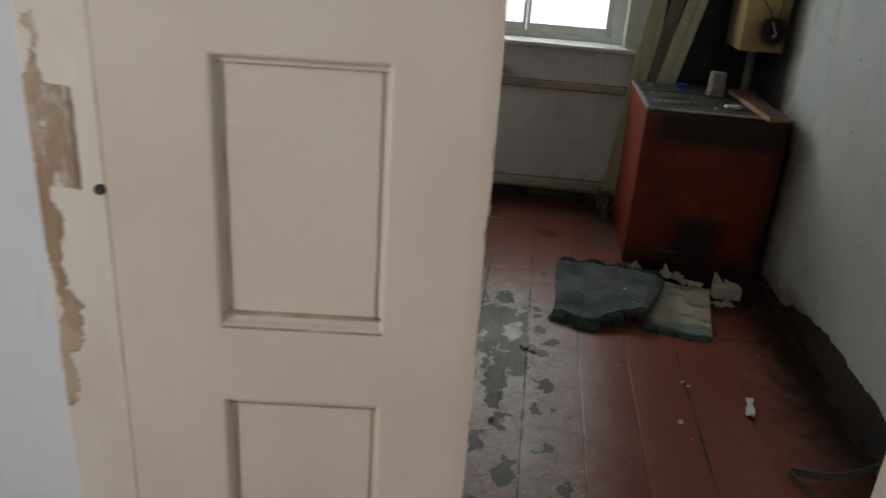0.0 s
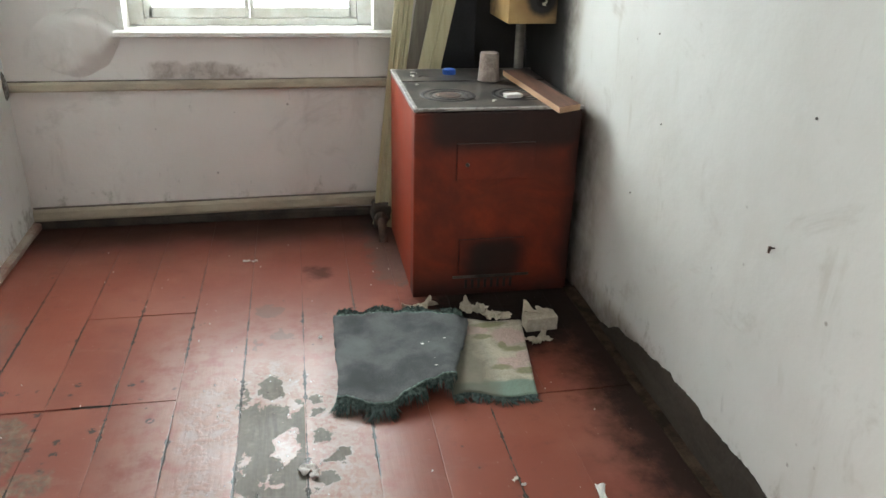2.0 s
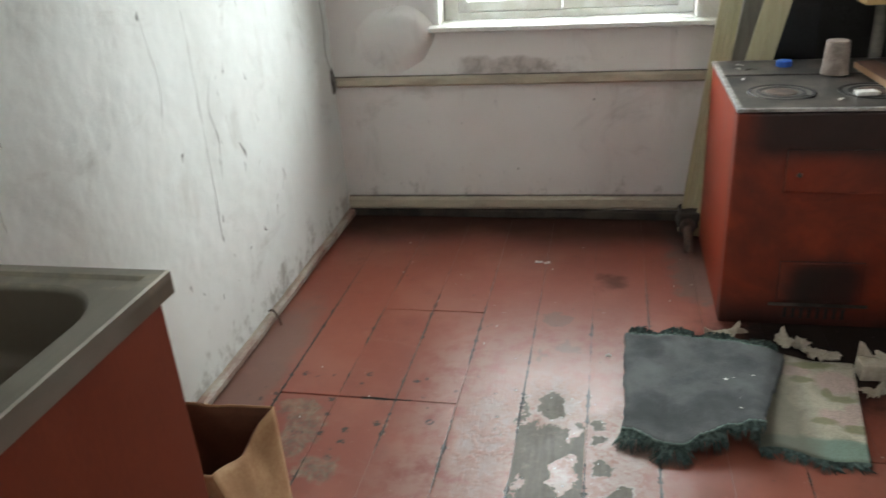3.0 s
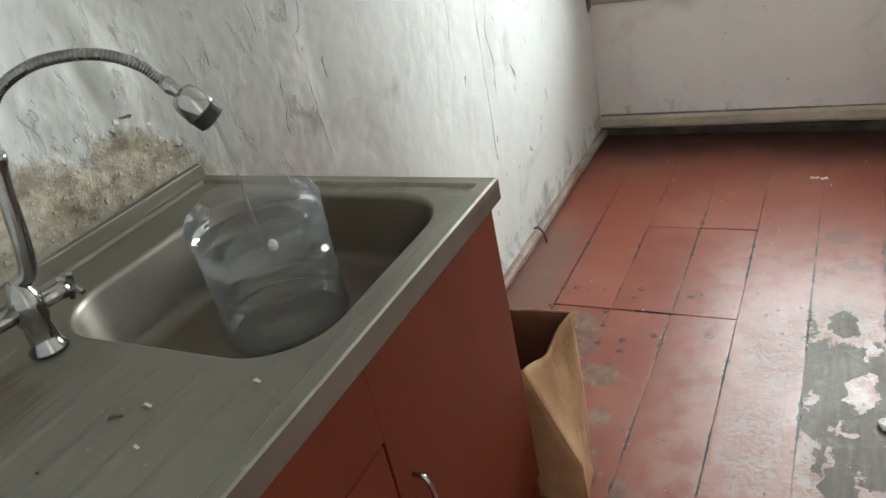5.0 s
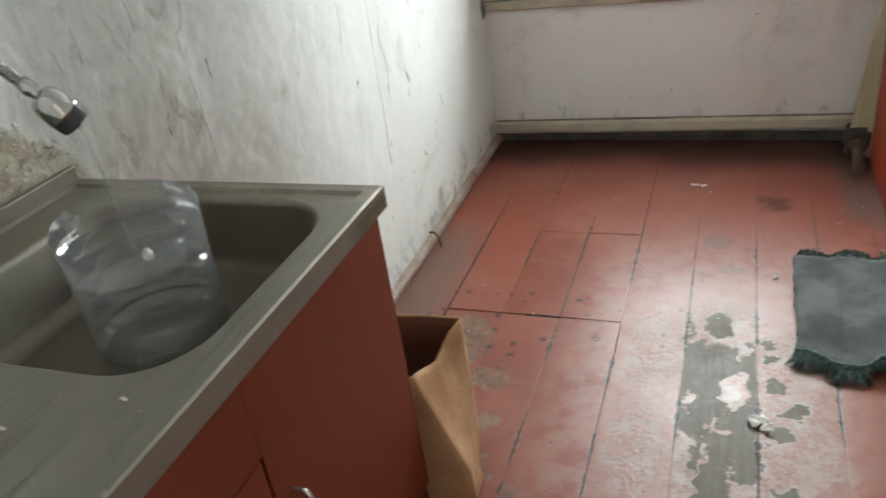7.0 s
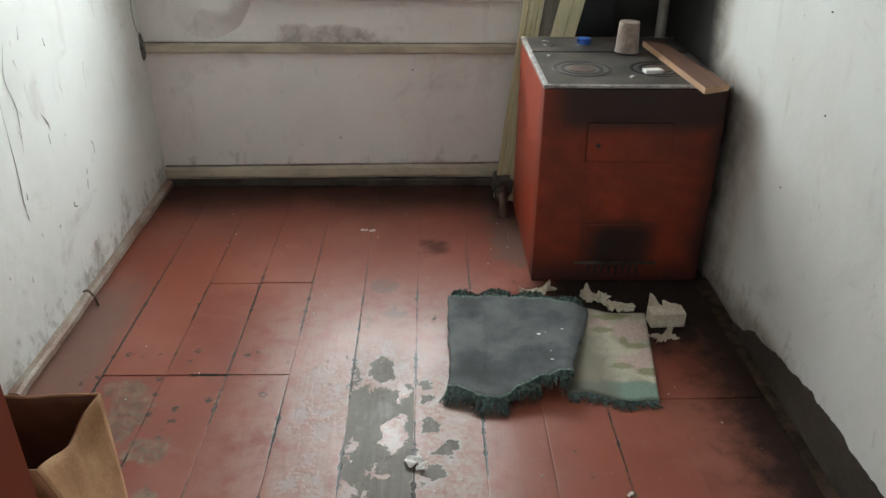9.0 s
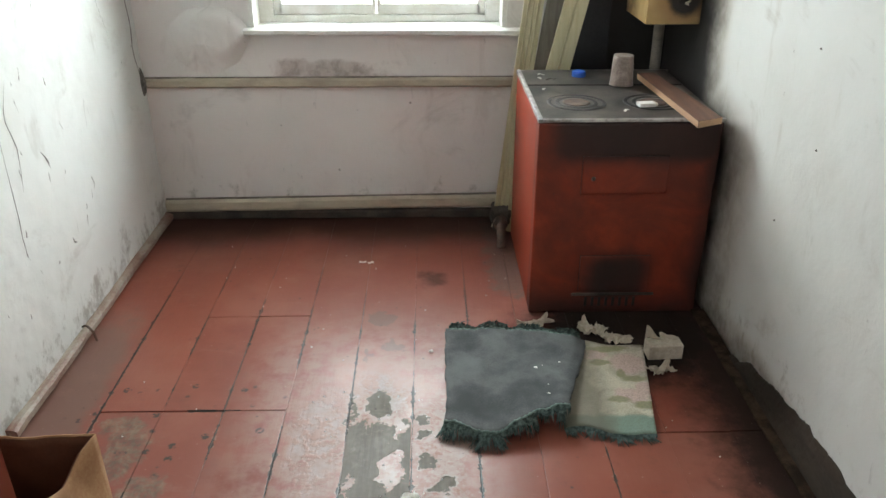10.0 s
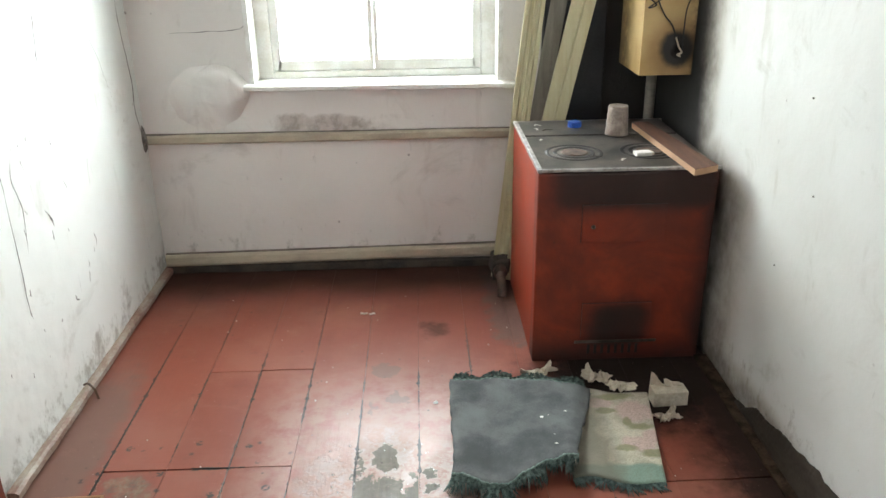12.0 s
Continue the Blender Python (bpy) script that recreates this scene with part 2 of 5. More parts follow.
def wall_material(name, white, stain, soot_shade_field=None, damp=None, streak=0.35, damp_tones=((0.27, 0.19, 0.095), (0.6, 0.53, 0.4))):
    """Whitewash with stains and trowel marks; soot, painted shade and damp where the place has them."""
    n = Net(name, 0.85)
    big, mid, fine = n.noise(1.6, 5), n.noise(9, 6, rough=0.62), n.noise(60, 4)
    drip = n.noise(5, 5, (1.6, 1.6, 0.45), rough=0.6, distort=0.5)
    col = n.mix(n.step(big, 0.35, 0.75), white, n.mix(0.35, white, stain))
    col = n.mix(n.math("MULTIPLY", n.step(drip, 0.58, 0.72), streak), col, stain)
    flecks = n.math("MULTIPLY", n.step(n.spots(13), 0.1, 0.05), n.step(mid, 0.54, 0.62))
    col = n.mix(n.math("MULTIPLY", flecks, 0.6), col, (0.16, 0.14, 0.12))
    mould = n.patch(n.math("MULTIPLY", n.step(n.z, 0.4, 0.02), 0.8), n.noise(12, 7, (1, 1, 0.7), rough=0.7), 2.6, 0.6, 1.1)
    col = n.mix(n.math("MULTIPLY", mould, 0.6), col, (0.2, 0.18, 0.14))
    smear = n.noise(2.4, 6, (1, 1, 1.2), rough=0.7, distort=1.2)
    col = n.mix(n.math("MULTIPLY", n.step(smear, 0.56, 0.72), streak), col, n.mix(0.5, stain, (0.3, 0.28, 0.25)))
    scratch = n.noise(16, 6, (1.0, 1.0, 0.22), rough=0.7, distort=1.0)
    col = n.mix(n.math("MULTIPLY", n.step(scratch, 0.66, 0.72), 0.36), col, (0.3, 0.29, 0.28))
    if damp:
        f = n.patch(damp(n), mid, 1.5, 0.35, 0.8)
        peel = n.noise(15, 8, (1, 0.8, 1), rough=0.7, distort=0.15)
        col = n.mix(n.math("MULTIPLY", f, 0.85), col, n.mix(n.step(peel, 0.4, 0.58), *damp_tones))
        rough_zone = n.math("MULTIPLY", n.step(n.math("ADD", n.y, n.math("MULTIPLY", mid, 0.05)), 1.535, 1.495), n.step(n.z, 0.6, 0.8))
        pit = n.math("MULTIPLY", n.step(n.noise(17, 7, (1, 1.3, 0.55), rough=0.66, distort=0.25), 0.565, 0.63), rough_zone)
        col = n.mix(n.math("MULTIPLY", rough_zone, 0.12), col, (0.6, 0.56, 0.47))
        col = n.mix(n.math("MULTIPLY", pit, 0.3), col, (0.4, 0.37, 0.31))
    if soot_shade_field:
        f = n.math("MULTIPLY", n.patch(soot_shade_field(n), n.math("ADD", n.math("MULTIPLY", mid, 0.5), n.math("MULTIPLY", big, 0.5)), 1.1, 0.2, 0.95), 0.97)
        brown = n.math("MULTIPLY", n.step(soot_shade_field(n), 0.08, 0.45), n.math("ADD", 0.25, n.math("MULTIPLY", mid, 0.6)))
        col = n.mix(brown, col, (0.26, 0.2, 0.14))
        col = n.mix(f, col, (0.02, 0.018, 0.018))
    n.colour(col)
    h = n.math("ADD", n.math("MULTIPLY", mid, 0.7), n.math("MULTIPLY", fine, 0.1))
    if damp:
        h = n.math("SUBTRACT", h, n.math("MULTIPLY", pit, 0.95))
        h = n.math("ADD", h, n.math("MULTIPLY", n.math("MULTIPLY", peel, f), 4.5))
        h = n.math("ADD", h, n.math("MULTIPLY", n.math("MULTIPLY", n.noise(7, 6, (1, 1.4, 0.6), rough=0.6), rough_zone), 1.2))
    n.bump(h, 0.55, 0.007)
    return n.m


def stove_material():
    n = Net("stove_enamel_red", 0.45)
    mid, fine = n.noise(7, 6, rough=0.65), n.noise(60, 4)
    col = n.mix(n.step(mid, 0.35, 0.7), (0.262, 0.037, 0.0155), (0.32, 0.05, 0.022))
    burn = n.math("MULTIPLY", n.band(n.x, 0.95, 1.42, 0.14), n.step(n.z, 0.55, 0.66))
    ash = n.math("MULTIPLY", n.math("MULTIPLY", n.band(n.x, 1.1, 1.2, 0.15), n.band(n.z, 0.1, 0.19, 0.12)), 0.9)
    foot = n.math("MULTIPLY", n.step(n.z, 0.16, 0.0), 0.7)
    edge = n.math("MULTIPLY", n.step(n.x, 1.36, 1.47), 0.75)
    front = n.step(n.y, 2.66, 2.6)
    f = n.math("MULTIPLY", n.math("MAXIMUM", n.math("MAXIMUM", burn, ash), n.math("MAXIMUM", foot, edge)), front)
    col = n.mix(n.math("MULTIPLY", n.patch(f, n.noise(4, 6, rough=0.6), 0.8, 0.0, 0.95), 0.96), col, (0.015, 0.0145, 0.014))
    # sooty film, deepened in colour because the front gets less light
    soot_and_shade = n.math("MULTIPLY", n.step(n.noise(3.2, 6, rough=0.7, distort=0.6), 0.26, 0.66), n.math("MULTIPLY", front, 0.6))
    col = n.mix(soot_and_shade, col, (0.05, 0.022, 0.018))
    chips = n.math("MULTIPLY", n.step(n.spots(16), 0.1, 0.06), n.step(fine, 0.5, 0.6))
    n.colour(n.mix(n.math("MULTIPLY", chips, 0.6), col, (0.07, 0.03, 0.022)))
    n.rough(n.math("ADD", 0.38, n.math("MULTIPLY", mid, 0.25)))
    n.bump(n.math("ADD", mid, n.math("MULTIPLY", fine, 0.3)), 0.2, 0.002)
    return n.m


def box_material():
    """Yellow paint, browned by heat and black with smoke round the wire hole."""
    n = Net("scorched_yellow_paint", 0.5)
    big, mid = n.noise(4, 5), n.noise(18, 6, rough=0.65)
    col = n.mix(n.step(big, 0.35, 0.7), (0.56, 0.4, 0.18), (0.42, 0.27, 0.1))
    dx, dz = n.math("SUBTRACT", n.x, 1.428), n.math("SUBTRACT", n.z, 1.086)
    d = n.math("SQRT", n.math("ADD", n.math("MULTIPLY", dx, dx), n.math("MULTIPLY", dz, dz)))
    d = n.math("ADD", d, n.math("MULTIPLY", n.math("SUBTRACT", mid, 0.5), 0.03))
    front = n.step(n.y, 3.08, 3.06)
    hole = n.math("MULTIPLY", n.step(d, 0.085, 0.05), front)
    side = n.math("MAXIMUM", n.math("MULTIPLY", n.step(n.x, 1.44, 1.5), 0.85), n.math("MULTIPLY", n.step(n.y, 3.12, 3.3), 0.8))
    side = n.math("MULTIPLY", side, n.step(mid, 0.2, 0.6))
    col = n.mix(n.math("MULTIPLY", n.step(d, 0.15, 0.07), n.math("MULTIPLY", front, 0.6)), col, (0.25, 0.12, 0.04))
    col = n.mix(side, col, (0.07, 0.035, 0.018))
    n.colour(n.mix(hole, col, (0.015, 0.012, 0.011)))
    n.bump(mid, 0.2, 0.002)
    return n.m


def casing_material():
    """Old cream gloss paint, split off to bare wood along the outer edge."""
    n = Net("flaked_cream_paint", 0.5)
    mid, grain = n.noise(9, 6, (1, 1, 0.45), rough=0.65, distort=0.4), n.noise(14, 4, (6, 6, 0.6))
    # the split runs down the outer edge, with a square scar where a hinge plate was let in
    edge = n.warped(0.07, 22, 8, 0.65)
    d = n.blobs(edge, ((-0.212, 1.21, 0.012, 0.075), (-0.214, 1.12, 0.012, 0.05), (-0.209, 1.06, 0.012, 0.07), (-0.203, 0.965, 0.016, 0.045), (-0.212, 0.9, 0.009, 0.06), (-0.207, 1.31, 0.006, 0.02)), "xz")
    small = n.warped(0.008, 40, 4)
    sep = n.nt.nodes.new("ShaderNodeSeparateXYZ")
    n.nt.links.new(small, sep.inputs[0])
    scar = n.math("MULTIPLY", n.band(sep.outputs[0], -0.21, -0.168, 0.002), n.band(sep.outputs[2], 1.136, 1.25, 0.002))
    off = n.math("MAXIMUM", n.step(d, 1.05, 0.95), n.math("MULTIPLY", scar, n.math("MULTIPLY", n.step(grain, 0.3, 0.5), n.step(n.noise(20, 6, (1, 1, 0.5), rough=0.7), 0.42, 0.55))))
    groove = n.math("MULTIPLY", n.band(sep.outputs[0], -0.172, -0.166, 0.001), n.band(sep.outputs[2], 1.136, 1.25, 0.002))
    col = n.mix(n.step(mid, 0.4, 0.7), (0.74, 0.69, 0.61), (0.66, 0.6, 0.52))
    bare = n.mix(n.step(mid, 0.4, 0.6), n.mix(grain, (0.2, 0.115, 0.06), (0.46, 0.33, 0.21)), n.mix(grain, (0.4, 0.3, 0.2), (0.6, 0.5, 0.38)))
    col = n.mix(off, col, bare)
    n.colour(n.mix(n.math("MULTIPLY", groove, 0.7), col, (0.15, 0.09, 0.05)))
    n.bump(n.math("SUBTRACT", n.math("MULTIPLY", grain, 0.3), off), 0.8, 0.004)
    return n.m


def door_edge_material():
    """Cream paint, handled brown and chipped along the leaf's free edge."""
    n = Net("handled_cream_paint", 0.45)
    big, mid = n.noise(3, 5), n.noise(22, 7, (1, 1, 0.4), rough=0.68)
    col = n.mix(n.step(big, 0.36, 0.66), (0.74, 0.675, 0.585), (0.68, 0.605, 0.51))
    col = n.mix(n.math("MULTIPLY", n.step(n.noise(2.2, 6, (1, 1, 0.5), rough=0.7), 0.5, 0.75), 0.35), col, (0.62, 0.53, 0.43))
    near = n.step(n.x, 0.395, 0.426)
    col = n.mix(n.math("MULTIPLY", near, 0.3), col, (0.5, 0.4, 0.28))
    worn = n.patch(n.math("MULTIPLY", n.step(n.x, 0.413, 0.425), 0.7), mid, 2.6, 0.75, 0.85)
    n.colour(n.mix(n.math("MULTIPLY", worn, 0.8), col, (0.3, 0.22, 0.14)))
    n.rough(n.math("ADD", 0.38, n.math("MULTIPLY", mid, 0.2)))
    n.bump(n.math("SUBTRACT", n.math("MULTIPLY", big, 0.4), worn), 0.2, 0.002)
    return n.m


def clear_material(name, tint, gloss, rough, milk=0.0):
    """Thin clear sheet: lets light straight through, with a gloss that grows at the edges."""
    n = Net(name)
    nt = n.nt
    tr = nt.nodes.new("ShaderNodeBsdfTransparent")
    tr.inputs[0].default_value = (*tint, 1)
    gl = nt.nodes.new("ShaderNodeBsdfGlossy")
    gl.inputs["Roughness"].default_value = rough
    fr = nt.nodes.new("ShaderNodeFresnel")
    fr.inputs[0].default_value = 1.5
    mx = nt.nodes.new("ShaderNodeMixShader")
    nt.links.new(n.math("MULTIPLY", fr.outputs[0], gloss, True), mx.inputs[0])
    nt.links.new(tr.outputs[0], mx.inputs[1])
    nt.links.new(gl.outputs[0], mx.inputs[2])
    df, mm = nt.nodes.new("ShaderNodeBsdfTranslucent"), nt.nodes.new("ShaderNodeMixShader")
    df.inputs[0].default_value = (0.85, 0.86, 0.85, 1)
    dd, md = nt.nodes.new("ShaderNodeBsdfDiffuse"), nt.nodes.new("ShaderNodeMixShader")
    dd.inputs[0].default_value = (0.85, 0.86, 0.85, 1)
    nt.links.new(df.outputs[0], md.inputs[1])
    nt.links.new(dd.outputs[0], md.inputs[2])
    mm.inputs[0].default_value = milk
    nt.links.new(mx.outputs[0], mm.inputs[1])
    nt.links.new(md.outputs[0], mm.inputs[2])
    nt.links.new(mm.outputs[0], nt.nodes["Material Output"].inputs[0])
    nt.nodes.remove(n.bsdf)
    return n.m


def rug_pattern():
    n = Net("faded_patterned_pile", 0.95)
    a, fine = n.noise(9, 2, distort=0.8), n.noise(220, 3)
    at = n.warped(0.05, 14, 3)
    col = n.mix(n.step(a, 0.4, 0.62), (0.62, 0.57, 0.45), (0.46, 0.42, 0.32))
    rose = n.blobs(at, ((1.13, 2.2, 0.07, 0.06), (1.1, 2.03, 0.06, 0.045), (1.02, 2.25, 0.05, 0.035), (1.15, 2.06, 0.04, 0.04)))
    col = n.mix(n.math("MULTIPLY", n.step(rose, 1.15, 0.7), 0.85), col, (0.6, 0.43, 0.39))
    stalk = n.blobs(at, ((1.125, 2.115, 0.045, 0.018), (1.09, 2.145, 0.016, 0.03), (1.03, 2.2, 0.04, 0.02), (1.05, 2.0, 0.04, 0.02), (1.13, 1.975, 0.04, 0.022), (1.08, 2.29, 0.07, 0.022)))
    col = n.mix(n.math("MULTIPLY", n.step(stalk, 1.2, 0.7), 0.75), col, (0.23, 0.24, 0.11))
    col = n.mix(n.math("MULTIPLY", n.patch(n.step(n.y, 1.97, 1.87), a, 0.7, 0.3, 0.6), 0.85), col, (0.16, 0.27, 0.22))
    col = n.mix(n.math("MULTIPLY", n.step(n.math("ADD", n.x, n.math("MULTIPLY", n.math("SUBTRACT", a, 0.5), 0.12)), 1.06, 0.97), 0.8), col, (0.12, 0.105, 0.075))
    n.colour(n.mix(n.step(fine, 0.4, 0.7), col, n.mix(0.4, col, (0.12, 0.11, 0.09))))
    n.bump(fine, 0.6, 0.004)
    return n.m


def steel_material():
    """Dull stainless steel, scummed brown in the basin and by the tap; far wall's shade painted in."""
    n = Net("dull_stainless_steel", 0.4, 0.85)
    mid, fine, brushed = n.noise(9, 6, rough=0.65), n.noise(70, 4), n.noise(30, 4, (3, 0.25, 1))
    col = n.mix(mid, (0.19, 0.175, 0.146), (0.29, 0.27, 0.23))
    col = n.mix(n.math("MULTIPLY", n.step(brushed, 0.45, 0.7), 0.18), col, (0.15, 0.138, 0.11))
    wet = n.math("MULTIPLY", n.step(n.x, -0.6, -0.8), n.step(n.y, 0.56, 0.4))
    scum_shade = n.math("MAXIMUM", n.math("MULTIPLY", n.patch(wet, brushed, 1.4, 0.4, 0.9), 0.7), n.math("MULTIPLY", n.step(n.math("ADD", n.z, n.math("MULTIPLY", mid, 0.03)), 0.745, 0.71), 0.65))
    # far basin wall, turned from the window: shade painted along with brown stain
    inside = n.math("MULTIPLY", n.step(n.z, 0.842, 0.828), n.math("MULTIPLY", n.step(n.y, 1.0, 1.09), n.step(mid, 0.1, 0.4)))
    scum_shade = n.math("MAXIMUM", scum_shade, n.math("MULTIPLY", inside, 0.75))
    film = n.math("MULTIPLY", n.band(n.y, 1.125, 1.16, 0.015), n.math("MULTIPLY", n.step(n.noise(22, 6, rough=0.7), 0.4, 0.62), 0.5))
    col = n.mix(film, col, (0.36, 0.31, 0.23))
    lime = n.math("MULTIPLY", n.step(n.spots(20), 0.12, 0.05), n.step(fine, 0.48, 0.6))
    col = n.mix(n.math("MULTIPLY", lime, 0.4), col, (0.45, 0.43, 0.38))
    n.colour(n.mix(scum_shade, col, (0.1, 0.072, 0.045)))
    n.put(n.bsdf.inputs["Metallic"], n.math("SUBTRACT", 0.85, n.math("MULTIPLY", scum_shade, 0.5)))
    n.rough(n.math("ADD", 0.32, n.math("MULTIPLY", mid, 0.22)))
    n.bump(n.math("ADD", mid, n.math("MULTIPLY", fine, 0.2)), 0.12, 0.001)
    return n.m


M_FLOOR = floor_material()
M_JOINT = simple("joint_dirt", (0.012, 0.009, 0.008), (0.03, 0.022, 0.018), 0.9)
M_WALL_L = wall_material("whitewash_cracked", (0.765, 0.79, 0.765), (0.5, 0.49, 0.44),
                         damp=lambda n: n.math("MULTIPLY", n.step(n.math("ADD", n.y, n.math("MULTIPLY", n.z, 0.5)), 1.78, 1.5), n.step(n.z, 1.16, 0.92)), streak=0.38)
# low beside the stove, its shadow is painted in together with the soot
M_WALL_R = wall_material("whitewash_sooty_shaded", (0.605, 0.61, 0.582), (0.4, 0.375, 0.32),
                         soot_shade_field=lambda n: n.math("MAXIMUM", n.math("MULTIPLY", n.step(n.y, 2.62, 3.05), 1.0),
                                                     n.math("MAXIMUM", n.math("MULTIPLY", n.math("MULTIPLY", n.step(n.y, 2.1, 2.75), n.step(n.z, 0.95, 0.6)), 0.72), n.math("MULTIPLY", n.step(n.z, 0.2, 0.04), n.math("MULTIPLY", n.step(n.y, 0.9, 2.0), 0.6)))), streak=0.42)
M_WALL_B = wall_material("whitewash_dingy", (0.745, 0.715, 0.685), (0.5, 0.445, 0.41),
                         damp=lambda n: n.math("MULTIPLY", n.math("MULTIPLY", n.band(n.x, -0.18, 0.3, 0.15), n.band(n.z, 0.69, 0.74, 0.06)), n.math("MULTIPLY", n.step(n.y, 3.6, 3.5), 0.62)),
                         soot_shade_field=lambda n: n.step(n.x, 0.98, 1.12), streak=0.35, damp_tones=((0.3, 0.25, 0.22), (0.47, 0.41, 0.38)))
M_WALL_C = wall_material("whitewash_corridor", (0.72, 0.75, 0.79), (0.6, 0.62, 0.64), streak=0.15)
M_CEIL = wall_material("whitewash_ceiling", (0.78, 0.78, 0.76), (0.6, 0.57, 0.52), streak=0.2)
M_DOOR = simple("aged_cream_paint", (0.74, 0.675, 0.585), (0.68, 0.605, 0.51), 0.45, scale=3.0, bump=0.12, dist=0.002)
M_DOOR_EDGE = door_edge_material()
M_GRIME_SHADE = simple("grimy_shaded_cream_paint", (0.33, 0.27, 0.19), (0.55, 0.48, 0.38), 0.6, scale=25)
M_CASING = casing_material()
M_TRIM = simple("yellowed_paint", (0.5, 0.44, 0.33), (0.36, 0.31, 0.24), 0.6, scale=7, stretch=(1, 3, 3), bump=0.4, dist=0.003)
M_DUST = simple("grey_dust", (0.12, 0.1, 0.085), (0.26, 0.23, 0.19), 0.95, scale=14)
M_TRIM_DARK = simple("dirty_dark_wood", (0.028, 0.024, 0.021), (0.075, 0.06, 0.048), 0.9, scale=8, bump=0.4)
M_DIRT = simple("trodden_dirt", (0.022, 0.015, 0.011), (0.075, 0.05, 0.034), 1.0, scale=16, bump=0.8, dist=0.006)
M_DIRT.node_tree.nodes["Principled BSDF"].inputs["Specular IOR Level"].default_value = 0.08
M_SKIRT_L = simple("worn_skirting_paint", (0.22, 0.12, 0.09), (0.4, 0.36, 0.3), 0.6, scale=9, stretch=(1, 0.5, 1), bump=0.4)
M_SKIRT_E = simple("grimy_dark_skirting", (0.026, 0.018, 0.012), (0.054, 0.04, 0.029), 0.95, scale=7, stretch=(1, 0.5, 1), bump=0.5, dist=0.004)
M_WINDOW = simple("white_window_paint", (0.8, 0.8, 0.77), (0.66, 0.64, 0.58), 0.5, scale=11, bump=0.4, dist=0.003)
M_GLASS = clear_material("window_glass", (0.96, 0.97, 0.97), 0.6, 0.02)
M_CRACK = simple("crack_shadow", (0.085, 0.08, 0.072), (0.27, 0.255, 0.235), 0.95, scale=30)
M_STOVE = stove_material()
M_STOVE.node_tree.nodes["Principled BSDF"].inputs["Specular IOR Level"].default_value = 0.3
M_IRON = simple("sooty_cast_iron", (0.03, 0.029, 0.027), (0.135, 0.115, 0.1), 0.4, 0.25, scale=9, bump=0.4)
M_IRON_DARK = simple("burnt_iron", (0.012, 0.011, 0.011), (0.035, 0.03, 0.028), 0.7, 0.2, scale=20)
M_ENAMEL = simple("chipped_pale_enamel", (0.4, 0.385, 0.36), (0.17, 0.155, 0.145), 0.42, scale=26)
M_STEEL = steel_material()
M_STEEL_DARK = simple("tarnished_steel", (0.13, 0.12, 0.098), (0.24, 0.225, 0.185), 0.5, 0.7, scale=20)
M_HOSE = simple("ribbed_steel", (0.3, 0.295, 0.28), (0.22, 0.216, 0.2), 0.28, 1.0, bump=0.05)
M_CHROME = simple("chrome", (0.5, 0.495, 0.47), (0.38, 0.375, 0.355), 0.14, 1.0, bump=0.03)
M_RUBBER = simple("black_rubber", (0.012, 0.012, 0.013), (0.025, 0.025, 0.026), 0.5)
M_CABINET = simple("red_brown_laminate", (0.115, 0.0195, 0.0075), (0.15, 0.028, 0.0115), 0.5, scale=5, stretch=(1, 1, 0.4), bump=0.08)
M_CABINET.node_tree.nodes["Principled BSDF"].inputs["Specular IOR Level"].default_value = 0.22
M_KRAFT = simple("kraft_paper", (0.31, 0.16, 0.075), (0.43, 0.26, 0.135), 0.8, scale=9, bump=0.5, dist=0.004)
# darker brown standing for the shade inside the paper bag
M_KRAFT_SHADED = simple("kraft_paper_shaded", (0.1, 0.038, 0.02), (0.14, 0.056, 0.03), 0.85, scale=9, bump=0.4)
M_RUG = simple("grey_green_rug_backing", (0.048, 0.053, 0.055), (0.135, 0.143, 0.143), 0.95, scale=6, bump=0.6, dist=0.004, fine=260)
M_RUG_P = rug_pattern()
M_FRINGE = simple("dark_green_fringe", (0.012, 0.026, 0.023), (0.11, 0.155, 0.14), 0.95, scale=90)
M_HEM = simple("pale_green_hem", (0.09, 0.14, 0.125), (0.22, 0.29, 0.26), 0.95, scale=60)
M_PAPER = simple("crumpled_paper", (0.46, 0.4, 0.31), (0.6, 0.54, 0.44), 0.85, scale=30, bump=0.6)
M_WHITE = simple("white_scrap", (0.75, 0.73, 0.7), (0.6, 0.57, 0.53), 0.8)
M_PLANK = simple("raw_planed_wood", (0.36, 0.21, 0.12), (0.46, 0.29, 0.17), 0.65, scale=6, stretch=(6, 0.6, 6), bump=0.3)
M_PLANK_SOOT = simple("scorched_wood", (0.1, 0.048, 0.032), (0.175, 0.088, 0.056), 0.6, scale=8, stretch=(5, 0.7, 5))
M_LATH = simple("cream_varnished_board", (0.6, 0.56, 0.37), (0.5, 0.45, 0.27), 0.5, scale=5, stretch=(5, 5, 0.5), bump=0.3)
M_LATH_GREY = simple("weathered_grey_board", (0.2, 0.18, 0.15), (0.3, 0.28, 0.23), 0.7, scale=6, stretch=(5, 5, 0.5), bump=0.3)
M_FLUE = simple("black_sheet_flue", (0.013, 0.013, 0.016), (0.03, 0.03, 0.034), 0.55, 0.3, scale=5)
M_BOX = box_material()
M_BLUE = simple("blue_plastic", (0.02, 0.09, 0.4), (0.03, 0.12, 0.46), 0.35, bump=0.05)
M_CUP = simple("grimy_plastic_cup", (0.36, 0.29, 0.25), (0.17, 0.125, 0.105), 0.35, scale=16)
